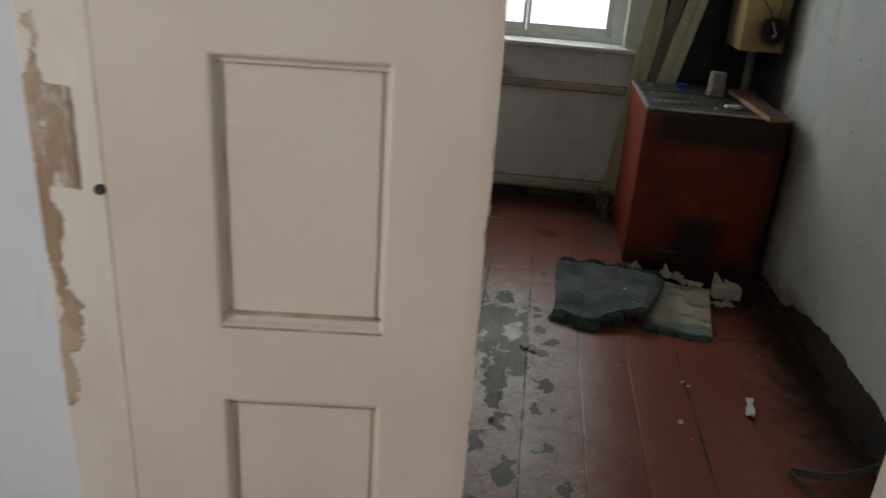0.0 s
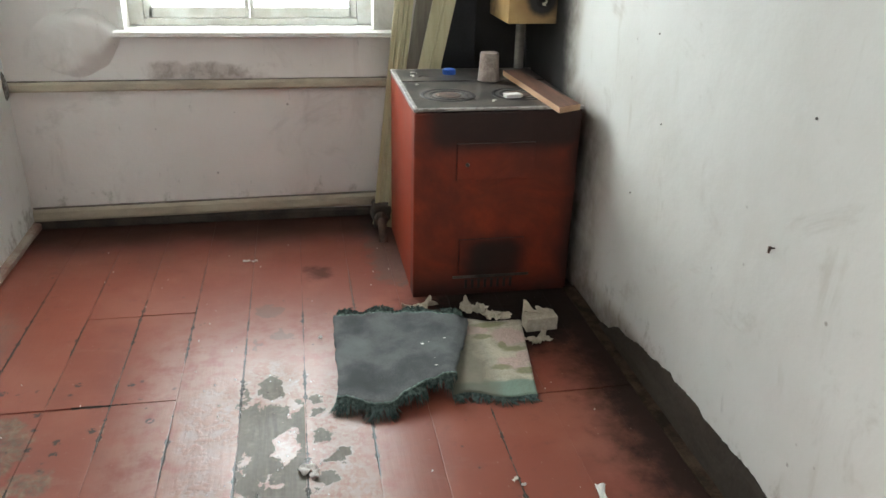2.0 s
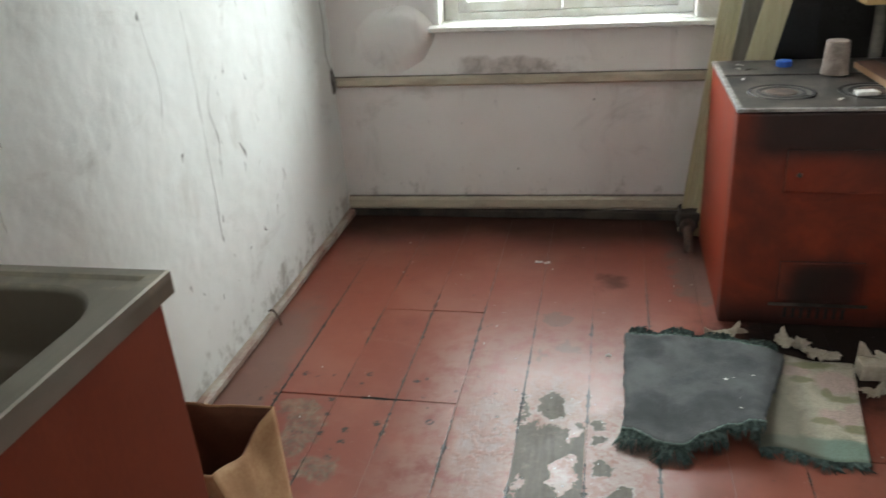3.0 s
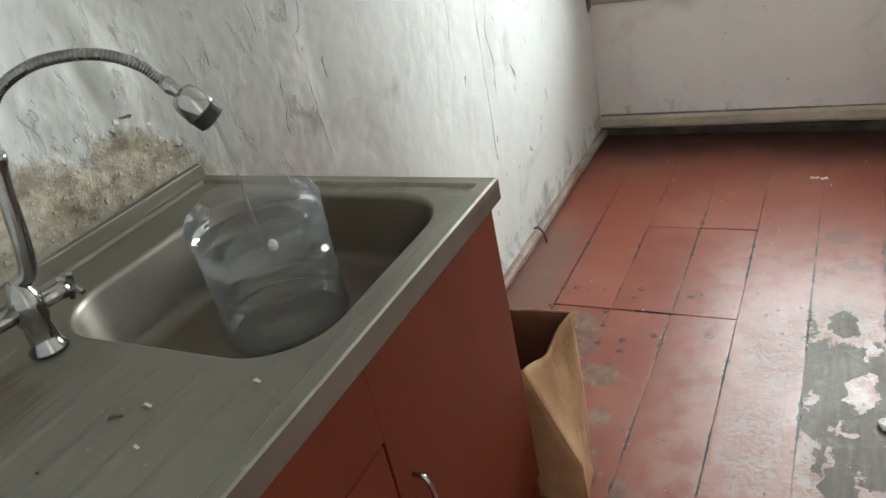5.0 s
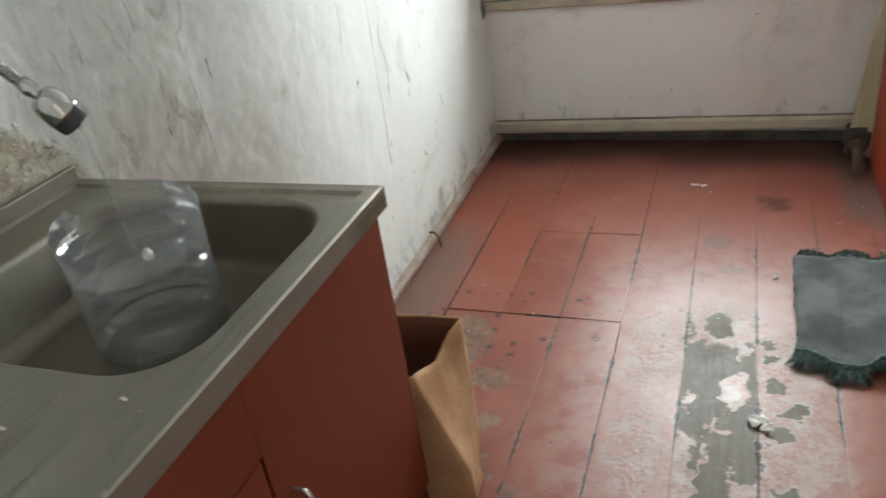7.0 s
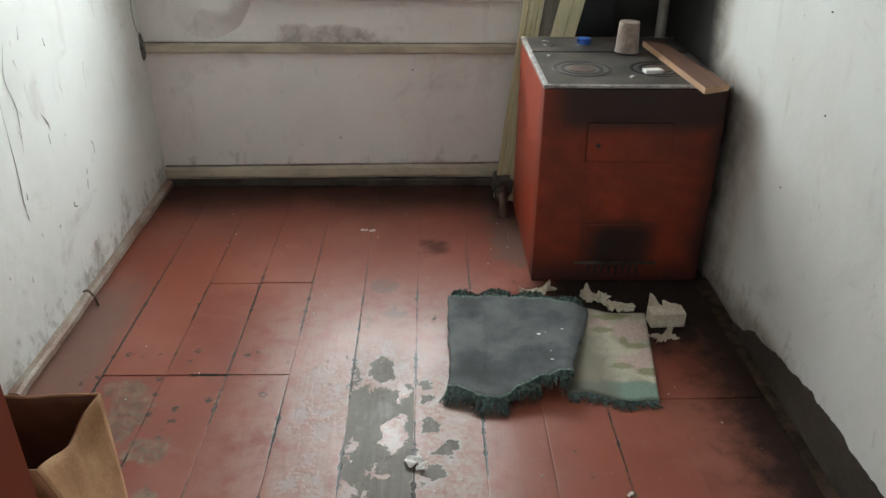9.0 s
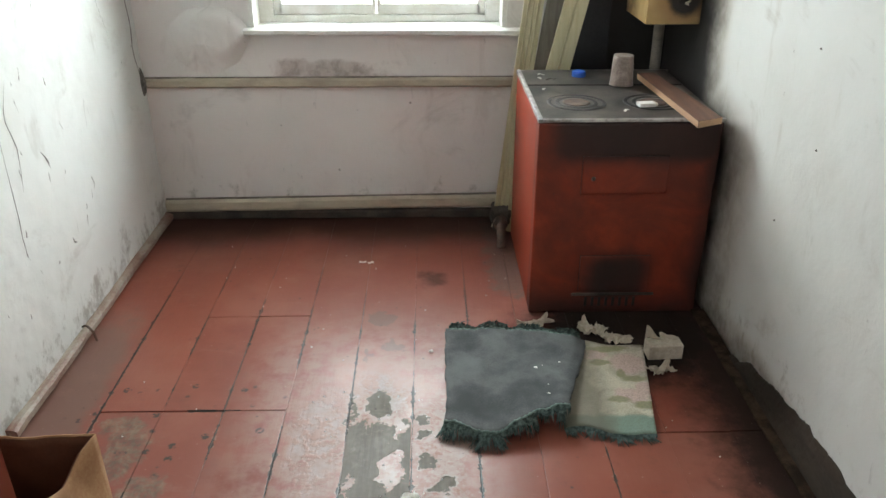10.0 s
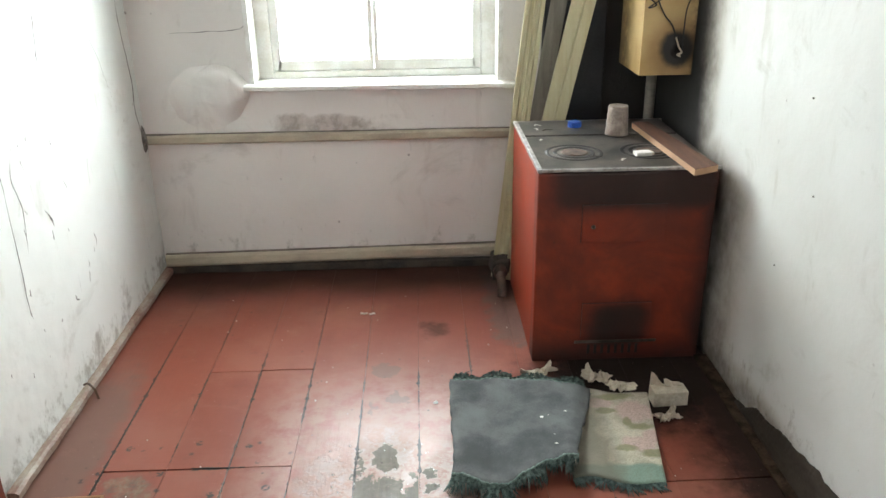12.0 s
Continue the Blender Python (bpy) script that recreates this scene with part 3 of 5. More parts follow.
M_RUST = simple("rusty_pipe", (0.05, 0.035, 0.028), (0.14, 0.085, 0.06), 0.75, 0.2, scale=25)
M_PIPE = simple("painted_pipe", (0.16, 0.14, 0.12), (0.26, 0.23, 0.19), 0.6)
M_TIN = simple("bent_grey_tin", (0.14, 0.15, 0.13), (0.24, 0.25, 0.22), 0.5, 0.4, scale=15)
M_PET = clear_material("clear_pet_plastic", (0.97, 0.975, 0.97), 1.3, 0.07, 0.1)
M_BASE = clear_material("scuffed_pet_base", (0.9, 0.905, 0.9), 0.2, 0.25, 0.04)
M_WATER = clear_material("water", (0.94, 0.955, 0.955), 0.8, 0.05, 0.05)
M_SKYGLOW = Net("bright_overcast_distance", 1.0)
M_SKYGLOW.colour((0.8, 0.82, 0.85))
M_SKYGLOW.put(M_SKYGLOW.bsdf.inputs["Emission Color"], (0.95, 0.98, 1.0))
M_SKYGLOW.put(M_SKYGLOW.bsdf.inputs["Emission Strength"], 4.0)
M_SKYGLOW = M_SKYGLOW.m


# ---- mesh helpers ----
def part(name, bm, material, parent=None, label="", smooth=False):
    """Links a bmesh as one mesh object under a thing or a part."""
    bmesh.ops.recalc_face_normals(bm, faces=bm.faces)
    me = bpy.data.meshes.new(name)
    bm.to_mesh(me)
    bm.free()
    me.materials.append(material)
    if smooth:
        me.shade_smooth()
    ob = new(name, me)
    ob.parent = parent
    return tagged(ob, label)


def thing(name, label, category, group="", kind=""):
    return tagged(new(name), label, category, group, kind)


def add_box(bm, lo, hi, bevel=0.0, m=None):
    lo, hi = Vector(lo), Vector(hi)
    made = bmesh.ops.create_cube(bm, size=1.0)["verts"]
    bmesh.ops.scale(bm, vec=hi - lo, verts=made)
    bmesh.ops.translate(bm, vec=(lo + hi) / 2, verts=made)
    if bevel:
        edges = list({e for v in made for e in v.link_edges})
        out = bmesh.ops.bevel(bm, geom=edges, offset=bevel, segments=2, affect="EDGES", profile=0.6)
        made = list(set(out["verts"]) | {v for v in made if v.is_valid})
    if m is not None:
        bmesh.ops.transform(bm, matrix=m, verts=made)
    return bm


def box(lo, hi, bevel=0.0, m=None):
    return add_box(bmesh.new(), lo, hi, bevel, m)


def tube(points, radius, sides=12, closed_ends=True):
    """A tube along points; radius is a number or one for each point."""
    bm = bmesh.new()
    pts = [Vector(p) for p in points]
    rings, up = [], Vector((0.13, 0.21, 0.97))
    for i, p in enumerate(pts):
        way = (pts[min(i + 1, len(pts) - 1)] - pts[max(i - 1, 0)]).normalized()
        side = way.cross(up)
        if side.length < 0.05:
            side = way.cross(Vector((1, 0, 0)))
        side.normalize()
        up = side.cross(way)
        r = radius[i] if isinstance(radius, (list, tuple)) else radius
        rings.append([bm.verts.new(p + r * (math.cos(a) * side + math.sin(a) * up)) for a in [2 * math.pi * k / sides for k in range(sides)]])
    for a, b in zip(rings, rings[1:]):
        for k in range(sides):
            bm.faces.new((a[k], a[(k + 1) % sides], b[(k + 1) % sides], b[k]))
    if closed_ends:
        bm.faces.new(rings[0])
        bm.faces.new(rings[-1])
    return bm


def spline(points, steps=8):
    """Points along a smooth curve through the given ones."""
    p = [Vector(q) for q in points]
    p = [2 * p[0] - p[1]] + p + [2 * p[-1] - p[-2]]
    out = []
    for i in range(1, len(p) - 2):
        for k in range(steps):
            t = k / steps
            a, b, c, d = p[i - 1:i + 3]
            out.append(0.5 * (2 * b + (c - a) * t + (2 * a - 5 * b + 4 * c - d) * t * t + (3 * b - a - 3 * c + d) * t ** 3))
    return out + [p[-2]]


def lathe(profile, centre, sides=32, ragged=0.0):
    """A turned shape from (radius, z) pairs."""
    bm = bmesh.new()
    rings = []
    for j, (r, z) in enumerate(profile):
        ring = []
        for k in range(sides):
            a = 2 * math.pi * k / sides
            ring.append(bm.verts.new((centre[0] + r * math.cos(a), centre[1] + r * math.sin(a), centre[2] + z)))
        rings.append(ring)
    for a, b in zip(rings, rings[1:]):
        for k in range(sides):
            bm.faces.new((a[k], a[(k + 1) % sides], b[(k + 1) % sides], b[k]))
    if profile[0][0] > 1e-5:
        bm.faces.new(rings[0])
    if profile[-1][0] > 1e-5:
        bm.faces.new(rings[-1])
    bmesh.ops.remove_doubles(bm, verts=bm.verts, dist=1e-5)
    return bm


def sheet(nu, nv, place, thick=0.0, down=(0, 0, -1)):
    """A surface from place(u, v), u and v from 0 to 1, closed to a slab if thick."""
    bm = bmesh.new()
    top = [[bm.verts.new(place(i / nu, j / nv)) for j in range(nv + 1)] for i in range(nu + 1)]
    for i in range(nu):
        for j in range(nv):
            bm.faces.new((top[i][j], top[i + 1][j], top[i + 1][j + 1], top[i][j + 1]))
    if thick:
        d = Vector(down) * thick
        low = [[bm.verts.new(v.co + d) for v in row] for row in top]
        for i in range(nu):
            for j in range(nv):
                bm.faces.new((low[i][j], low[i][j + 1], low[i + 1][j + 1], low[i + 1][j]))
        rim = [(i, 0) for i in range(nu)] + [(nu, j) for j in range(nv)] + [(i, nv) for i in range(nu, 0, -1)] + [(0, j) for j in range(nv, 0, -1)]
        for (a, b), (c, d2) in zip(rim, rim[1:] + rim[:1]):
            bm.faces.new((top[a][b], low[a][b], low[c][d2], top[c][d2]))
    return bm


def ripple(p, scale, amount, seed=0.0):
    return amount * noise.fractal(Vector(p) * scale + Vector((seed, 3.1 * seed, 1.7 * seed)), 0.6, 2.1, 5)


# ---- the large structure ----
BACK, RIGHT, TOP = 3.475, 1.5, 2.55


def plaster(name, ends, z0, z1, nu, nv, material, label, bulge=0.004, rough_zone=None, thick=0.18, seed=1.0):
    """An uneven plastered wall along ends (two plan points); its thickness lies to the left of the way from first to second."""
    a, b = Vector((*ends[0], 0)), Vector((*ends[1], 0))
    way = (b - a).normalized()
    out = Vector((-way.y, way.x, 0))

    def place(u, v):
        p = a.lerp(b, u)
        p.z = z0 + (z1 - z0) * v
        amp = bulge * (1 + (rough_zone(p) if rough_zone else 0.0))
        return p - out * (ripple(p, 3.0, amp, seed) + ripple(p, 14.0, amp * 0.35, seed + 2))
    ob = part(name, sheet(nu, nv, place, thick, out), material, smooth=True)
    return tagged(ob, label, "wall", kind="structure")


# plan of the long west wall: it steps back behind the sink, where the plaster is damp and rough
WEST = spline(((-1.2, -0.26, 0), (-1.185, 0.3, 0), (-1.155, 0.8, 0), (-1.132, 1.0, 0), (-1.112, 1.12, 0), (-1.09, 1.19, 0), (-1.056, 1.25, 0), (-1.005, 1.34, 0), (-0.944, 1.45, 0), (-0.887, 1.57, 0), (-0.841, 1.7, 0), (-0.811, 1.83, 0), (-0.797, 1.96, 0), (-0.793, 2.15, 0), (-0.796, 2.5, 0), (-0.8, 2.9, 0), (-0.81, BACK + 0.1, 0)), 24)


def west_x(y, z):
    """The x of the plaster's surface at that place of the west wall."""
    k = max(1, min(len(WEST) - 1, sum(1 for q in WEST if q.y < y)))
    a, b = WEST[k - 1], WEST[k]
    x = a.x + (b.x - a.x) * max(0.0, min(1.0, (y - a.y) / max(1e-6, b.y - a.y)))
    p = Vector((x, y, z))
    rough = 0.0
    if y < 1.54:
        rough = 0.009 * min(1.0, (1.54 - y) / 0.12) * max(0.25, min(1.0, (1.6 - z) / 0.5))
    flake = max(0.0, noise.noise(Vector((y * 7, z * 2.6, 4.0))) - 0.18) * 0.035 * max(0.0, min(1.0, (1.5 - y) / 0.1)) * (0.5 if y > 1.17 else 1.0)
    ridge = rough * 0.5 * (abs(noise.noise(Vector((y * 11, z * 5, 1.0)))) + 0.2 * abs(noise.noise(Vector((y * 27, z * 15, 2.0)))))
    return x + ripple(p, 3.0, 0.003 + 0.5 * rough, 1.3) + ripple(p, 18.0, 0.0009 + rough * 0.45, 3.3) + flake + ridge


def west_place(u, v):
    y, z = WEST[round(u * (len(WEST) - 1))].y, TOP * v
    return (west_x(y, z), y, z)


west = part("wall_west", sheet(len(WEST) - 1, 240, west_place, 0.18, (-1, 0, 0)), M_WALL_L, smooth=True)
tagged(west, "whitewashed plaster wall, cracked, damp and peeling behind the sink", "wall", kind="structure")
plaster("wall_east", ((RIGHT, BACK + 0.1), (RIGHT, -0.25)), 0, TOP, 120, 90, M_WALL_R, "whitewashed plaster wall with soot and painted shade beside the stove", seed=4.9)

OX0, OX1, OZ0, OZ1 = -0.315, 0.8, 0.872, 2.12
bm = bmesh.new()
for lo, hi in (((-1.0, 0), (1.7, OZ0)), ((-1.0, OZ0), (OX0, OZ1)), ((OX1, OZ0), (1.7, OZ1)), ((-1.0, OZ1), (1.7, TOP))):
    add_box(bm, (lo[0], BACK, lo[1]), (hi[0], BACK + 0.34, hi[1]))
bmesh.ops.remove_doubles(bm, verts=bm.verts, dist=0.0005)
wall = part("wall_north", bm, M_WALL_B)
tagged(wall, "dingy whitewashed window wall, black with soot behind the stove", "wall", kind="structure")

# wall between corridor and kitchen, with the doorway
bm = bmesh.new()
for lo, hi in (((-1.4, 0), (-0.2, TOP)), ((0.89, 0), (1.9, TOP)), ((-0.2, 2.1), (0.89, TOP))):
    add_box(bm, (lo[0], -0.2 if hi[0] < 1 else -0.172, lo[1]), (hi[0], -0.08 if hi[0] < 1 else -0.1, hi[1]))
wall = part("wall_south", bm, M_WALL_C)
tagged(wall, "bluish whitewashed wall around the doorway", "wall", kind="structure")

# corridor walls out of view, with a side opening added for the fill lamp
bm = bmesh.new()
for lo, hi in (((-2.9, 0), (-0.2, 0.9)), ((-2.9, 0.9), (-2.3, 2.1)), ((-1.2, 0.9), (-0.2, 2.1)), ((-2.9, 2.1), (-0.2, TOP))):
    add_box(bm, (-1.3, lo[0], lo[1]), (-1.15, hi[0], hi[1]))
add_box(bm, (1.7, -2.9, 0), (1.9, -0.172, TOP))
add_box(bm, (-1.4, -3.1, 0), (1.9, -2.9, TOP))
wall = part("wall_corridor", bm, M_WALL_C)
tagged(wall, "plain whitewashed corridor walls", "wall", kind="structure")

ceiling = part("ceiling", box((-1.45, -3.1, TOP), (1.95, BACK + 0.34, TOP + 0.15)), M_CEIL)
tagged(ceiling, "plain whitewashed ceiling", "ceiling", kind="structure")

floor = part("floor", box((-1.4, -3.1, -0.12), (1.9, BACK + 0.05, -0.012)), M_JOINT)
tagged(floor, "worn red-brown painted floorboards with flaking paint", "floor", kind="structure")

backdrop = part("backdrop", box((-14, 13.0, -6), (14, 13.1, 12)), M_SKYGLOW)
tagged(backdrop, "bright white overcast distance outside the window", "backdrop", kind="structure")
ground = part("ground", box((-14, BACK + 0.36, -0.75), (14, 13.0, -0.7)), simple("snowy_ground", (0.75, 0.76, 0.78), (0.62, 0.63, 0.65), 0.9))
tagged(ground, "pale ground outside the window", "ground", kind="structure")


# ---- trim ----
def trim(name, bm, material, label):
    return tagged(part(name, bm, material), label, name.split("_")[-1], kind="structure")


def strip(a, b, height, depth, into, seed):
    """A slightly wavy batten from a to b, rounded in front; into points to the room."""
    a, b, into = Vector(a), Vector(b), Vector(into)
    section = ((0, 0), (0.75, 0), (1, 0.22), (1, 0.8), (0.7, 1), (0, 1))
    bm, rows, n = bmesh.new(), [], 40
    for i in range(n + 1):
        p = a.lerp(b, i / n)
        w = 1 + ripple(p, 6, 0.12, seed)
        rows.append([bm.verts.new(p + into * (depth * d * w) + Vector((0, 0, height * h * (1 + ripple(p, 3, 0.06, seed + 5))))) for d, h in section])
    for r, s in zip(rows, rows[1:]):
        for k in range(len(section)):
            j = (k + 1) % len(section)
            bm.faces.new((r[k], r[j], s[j], s[k]))
    bm.faces.new(rows[0])
    bm.faces.new(rows[-1])
    return bm


trim("wall_rail", strip((-0.8, BACK + 0.004, 0.641), (0.86, BACK + 0.004, 0.641), 0.042, 0.034, (0, -1, 0), 1), M_TRIM, "dirty cream wooden rail along the window wall")
trim("wall_batten", strip((-0.8, BACK + 0.004, 0.04), (0.84, BACK + 0.004, 0.06), 0.059, 0.03, (0, -1, 0), 2), M_TRIM, "dirty cream batten low on the window wall")
trim("rail_dirt", strip((-0.8, BACK + 0.004, 0.6805), (0.85, BACK + 0.004, 0.6805), 0.006, 0.018, (0, -1, 0), 6), M_DUST, "line of grey dust on the wall rail")
trim("batten_dirt", strip((-0.8, BACK + 0.004, 0.098), (0.83, BACK + 0.004, 0.118), 0.007, 0.016, (0, -1, 0), 7), M_DUST, "line of grey dust on the batten")
trim("baseboard_north", strip((-0.8, BACK + 0.004, 0), (RIGHT, BACK + 0.004, 0), 0.044, 0.022, (0, -1, 0), 3), M_TRIM_DARK, "blackened baseboard under the window wall")
trim("floor_dirt", strip((RIGHT + 0.004, 2.56, 0), (RIGHT + 0.004, -0.08, 0), 0.012, 0.05, (-1, 0, 0), 4), M_DIRT, "trodden black dirt along the foot of the wall")


def skirting_top(y):
    """Where the whitewash ends above the dark board: low by the stove, ragged along the way."""
    h = 0.139 - 0.09 * max(0.0, min(1.0, (y - 1.68) / 0.5)) ** 1.4 - 0.03 * max(0.0, min(1.0, (y - 2.12) / 0.1))
    return h + ripple((0, y, 0), 9, 0.009, 2.5) + ripple((0, y, 0), 45, 0.004, 6.5)


def skirting(u, v):
    y = 2.24 - 2.31 * u
    return (RIGHT - 0.014 + 0.009 * v ** 6 + ripple((0, y, v), 5, 0.002, 3.0), y, 0.002 + (skirting_top(y) - 0.002) * v)


tagged(part("baseboard_east", sheet(260, 8, skirting, 0.02, (1, 0, 0)), M_SKIRT_E), "dark grimy baseboard with ragged whitewash above it", "baseboard", kind="structure")
trim("baseboard_west", strip((-0.796, 1.86, 0), (-0.81, BACK, 0), 0.035, 0.034, (1, 0, 0), 5), M_SKIRT_L, "worn red-brown quarter-round baseboard")
trim("threshold", box((-0.13, -0.22, -0.012), (0.825, -0.08, 0.012), 0.006), M_TRIM_DARK, "worn dark wooden threshold")

# ---- kitchen window ----
window = thing("window_1", "white painted wooden window with two dirty panes", "window", kind="structure")
F0, F1 = BACK + 0.13, BACK + 0.2
bm = bmesh.new()
add_box(bm, (OX0, F0, 0.9), (OX0 + 0.085, F1, OZ1), 0.006)
add_box(bm, (OX1 - 0.085, F0, 0.9), (OX1, F1, OZ1), 0.006)
add_box(bm, (OX0 + 0.085, F0, 0.9), (OX1 - 0.085, F1, 0.93), 0.004)
add_box(bm, (OX0 + 0.085, F0, OZ1 - 0.07), (OX1 - 0.085, F1, OZ1), 0.004)
part("window_frame", bm, M_WINDOW, window)
for x0, x1 in ((OX0 + 0.087, 0.226), (0.23, OX1 - 0.087)):
    bm = bmesh.new()
    y0, y1, z0, z1, w = F0 + 0.012, F1 - 0.012, 0.932, OZ1 - 0.072, 0.036
    w0, w1 = (0.036, 0.02) if x0 < 0 else (0.02, 0.036)
    add_box(bm, (x0, y0, z0), (x0 + w0, y1, z1), 0.004)
    add_box(bm, (x1 - w1, y0, z0), (x1, y1, z1), 0.004)
    w = 0.018
    add_box(bm, (x0 + w, y0, z0), (x1 - w, y1, z0 + 0.045), 0.004)
    add_box(bm, (x0 + w, y0, z1 - 0.045), (x1 - w, y1, z1), 0.004)
    add_box(bm, (x0 + w, y0 + 0.008, 1.52), (x1 - w, y1 - 0.008, 1.545), 0.003)
    sash = part("sash", bm, M_WINDOW, window)
    for pz0, pz1 in ((z0 + 0.045, 1.52), (1.545, z1 - 0.045)):
        pane = part("pane", box((x0 + w, F0 + 0.033, pz0), (x1 - w, F0 + 0.037, pz1)), M_GLASS, sash)
        pane.visible_shadow = False
bm = strip((OX0 - 0.02, BACK + 0.006, 0.874), (OX1 + 0.055, BACK + 0.006, 0.868), 0.028, 0.055, (0, -1, 0), 8)
add_box(bm, (OX0, BACK + 0.006, OZ0), (OX1, F0 + 0.03, 0.9))
part("window_sill", bm, M_WINDOW, window, "white sill board, dirty along its front")
for x0, x1 in ((OX0, OX0 + 0.022), (OX1 - 0.022, OX1)):
    part("reveal_board", box((x0, BACK - 0.004, 0.9), (x1, F0, OZ1), 0.003), M_WINDOW, window)
part("reveal_board", box((OX0 + 0.022, BACK - 0.004, OZ1 - 0.022), (OX1 - 0.022, F0, OZ1), 0.003), M_WINDOW, window)

# a round blister of plaster that has come away from the wall beside the window
def blister(u, v):
    a = 2 * math.pi * u
    r = v * (1 + 0.05 * math.sin(2 * a + 0.6) + 0.035 * math.sin(3 * a) + 0.02 * math.sin(7 * a))
    steep = 2.4 + 9.0 * max(0.0, math.cos(a - 0.7)) ** 2
    swell = max(0.0, 1 - v ** steep) * (0.046 + 0.024 * math.cos(a - 0.7) * v * (2 - v)) - 0.006 * v
    return (-0.51 + 0.185 * r * math.cos(a), BACK + 0.003 - swell + ripple((r * math.cos(a), r * math.sin(a), 0), 3, 0.003), 0.842 + 0.16 * r * math.sin(a))


bm = sheet(60, 20, blister)
bmesh.ops.remove_doubles(bm, verts=bm.verts, dist=0.0004)
tagged(part("plaster_blister", bm, M_WALL_B, smooth=True), "round grey blister of loose plaster above the rail", "plaster", kind="structure")


# ---- cracks and chips in the walls ----
def crack(points, width, to_room, parent_label):
    """A thin open crack with uneven width along points; to_room points off the wall."""
    n = Vector(to_room)
    pts, bm, rows = spline(points, 6), bmesh.new(), []
    for i, p in enumerate(pts):
        way = (pts[min(i + 1, len(pts) - 1)] - pts[max(i - 1, 0)]).normalized()
        side = way.cross(n).normalized()
        p = p + side * ripple(p, 40, 0.004, 7)
        w = 0.55 * width * (0.4 + 1.3 * abs(ripple(p, 25, 1.0, 3))) * min(1.0, 0.1 + 4 * i / len(pts), 0.1 + 4 * (len(pts) - 1 - i) / len(pts))
        row = [p + side * s * w for s in (-0.5, 0.0, 0.5)]
        if n.x:
            row = [Vector((west_x(q.y, q.z), q.y, q.z)) for q in row]
        rows.append([bm.verts.new(q + n * 0.0014) for q in row])
    for a, b in zip(rows, rows[1:]):
        for k in range(2):
            bm.faces.new((a[k], a[k + 1], b[k + 1], b[k]))
    return tagged(part("wall_crack", bm, M_CRACK), parent_label, "crack", "plaster cracks", "structure")


XL = -0.796
for pts, w in ((((XL, 3.043, 1.4), (XL, 3.025, 1.2), (XL, 3.094, 1.07), (XL, 3.167, 0.914)), 0.004),
               (((XL - 0.006, 3.37, 1.3), (XL - 0.006, 3.378, 1.141), (XL - 0.008, 3.42, 0.944), (XL - 0.008, 3.4, 0.818), (XL - 0.008, 3.44, 0.66)), 0.02),
               (((XL, 2.63, 1.34), (XL, 2.6, 1.2), (XL, 2.584, 1.12)), 0.009),
               (((XL, 2.32, 0.96), (XL, 2.275, 0.86), (XL, 2.30, 0.75), (XL, 2.27, 0.62)), 0.009),
               (((XL, 2.22, 1.25), (XL, 2.218, 0.956), (XL, 2.215, 0.737), (XL, 2.2, 0.5), (XL, 2.21, 0.42)), 0.007),
               (((XL, 2.43, 0.70), (XL, 2.46, 0.66), (XL, 2.47, 0.63)), 0.016),
               (((XL, 2.2, 0.46), (XL, 2.205, 0.445), (XL, 2.21, 0.43)), 0.012), (((XL, 2.56, 0.91), (XL, 2.562, 0.895), (XL, 2.565, 0.88)), 0.014),
               (((XL, 1.515, 1.4), (XL, 1.502, 1.166), (XL, 1.489, 1.104), (XL, 1.474, 1.08), (XL, 1.481, 1.02)), 0.003), (((XL, 1.475, 1.0), (XL, 1.480, 0.927), (XL, 1.484, 0.85), (XL, 1.490, 0.775)), 0.004),
               (((XL, 1.391, 1.2), (XL, 1.393, 1.15), (XL, 1.395, 1.109)), 0.003), (((XL, 1.407, 1.088), (XL, 1.411, 1.008), (XL, 1.403, 0.94)), 0.002), (((XL, 1.407, 0.93), (XL, 1.400, 0.89), (XL, 1.405, 0.86)), 0.003),
               (((XL, 1.285, 1.14), (XL, 1.279, 1.1), (XL, 1.285, 1.07)), 0.0025), (((XL, 1.108, 1.118), (XL, 1.120, 1.08), (XL, 1.087, 1.043)), 0.002), (((XL, 1.025, 1.257), (XL, 1.030, 1.23), (XL, 1.015, 1.2)), 0.0025),
               (((XL, 1.150, 0.94), (XL, 1.165, 0.933), (XL, 1.175, 0.935)), 0.014), (((XL, 1.300, 0.93), (XL, 1.305, 0.91), (XL, 1.303, 0.89)), 0.003), (((XL, 1.535, 1.02), (XL, 1.525, 0.99), (XL, 1.530, 0.96)), 0.006),
               (((XL, 1.05, 1.045), (XL, 1.07, 1.04), (XL, 1.085, 1.042)), 0.018), (((XL, 1.02, 1.03), (XL, 1.03, 1.02), (XL, 1.035, 1.01)), 0.016),
               (((XL, 2.75, 0.5), (XL, 2.76, 0.47), (XL, 2.755, 0.44)), 0.012),
               (((XL, 2.5, 0.36), (XL, 2.51, 0.34), (XL, 2.53, 0.33)), 0.014), (((XL, 2.0, 1.2), (XL, 2.03, 1.0), (XL, 2.0, 0.85)), 0.004),
               ):
    crack(pts, w, (1, 0, 0), "dark crack in the whitewashed plaster")
rng = random.Random(8)
for _ in range(22):
    y, z = rng.uniform(1.95, 2.75), rng.uniform(0.25, 1.25)
    l, lean = rng.uniform(0.012, 0.05), rng.uniform(-0.3, 0.45)
    crack(((XL, y, z), (XL, y + 0.5 * lean * l, z - 0.5 * l), (XL, y + lean * l * 1.3, z - l)), rng.uniform(0.005, 0.014), (1, 0, 0), "small grey chip in the whitewashed plaster")
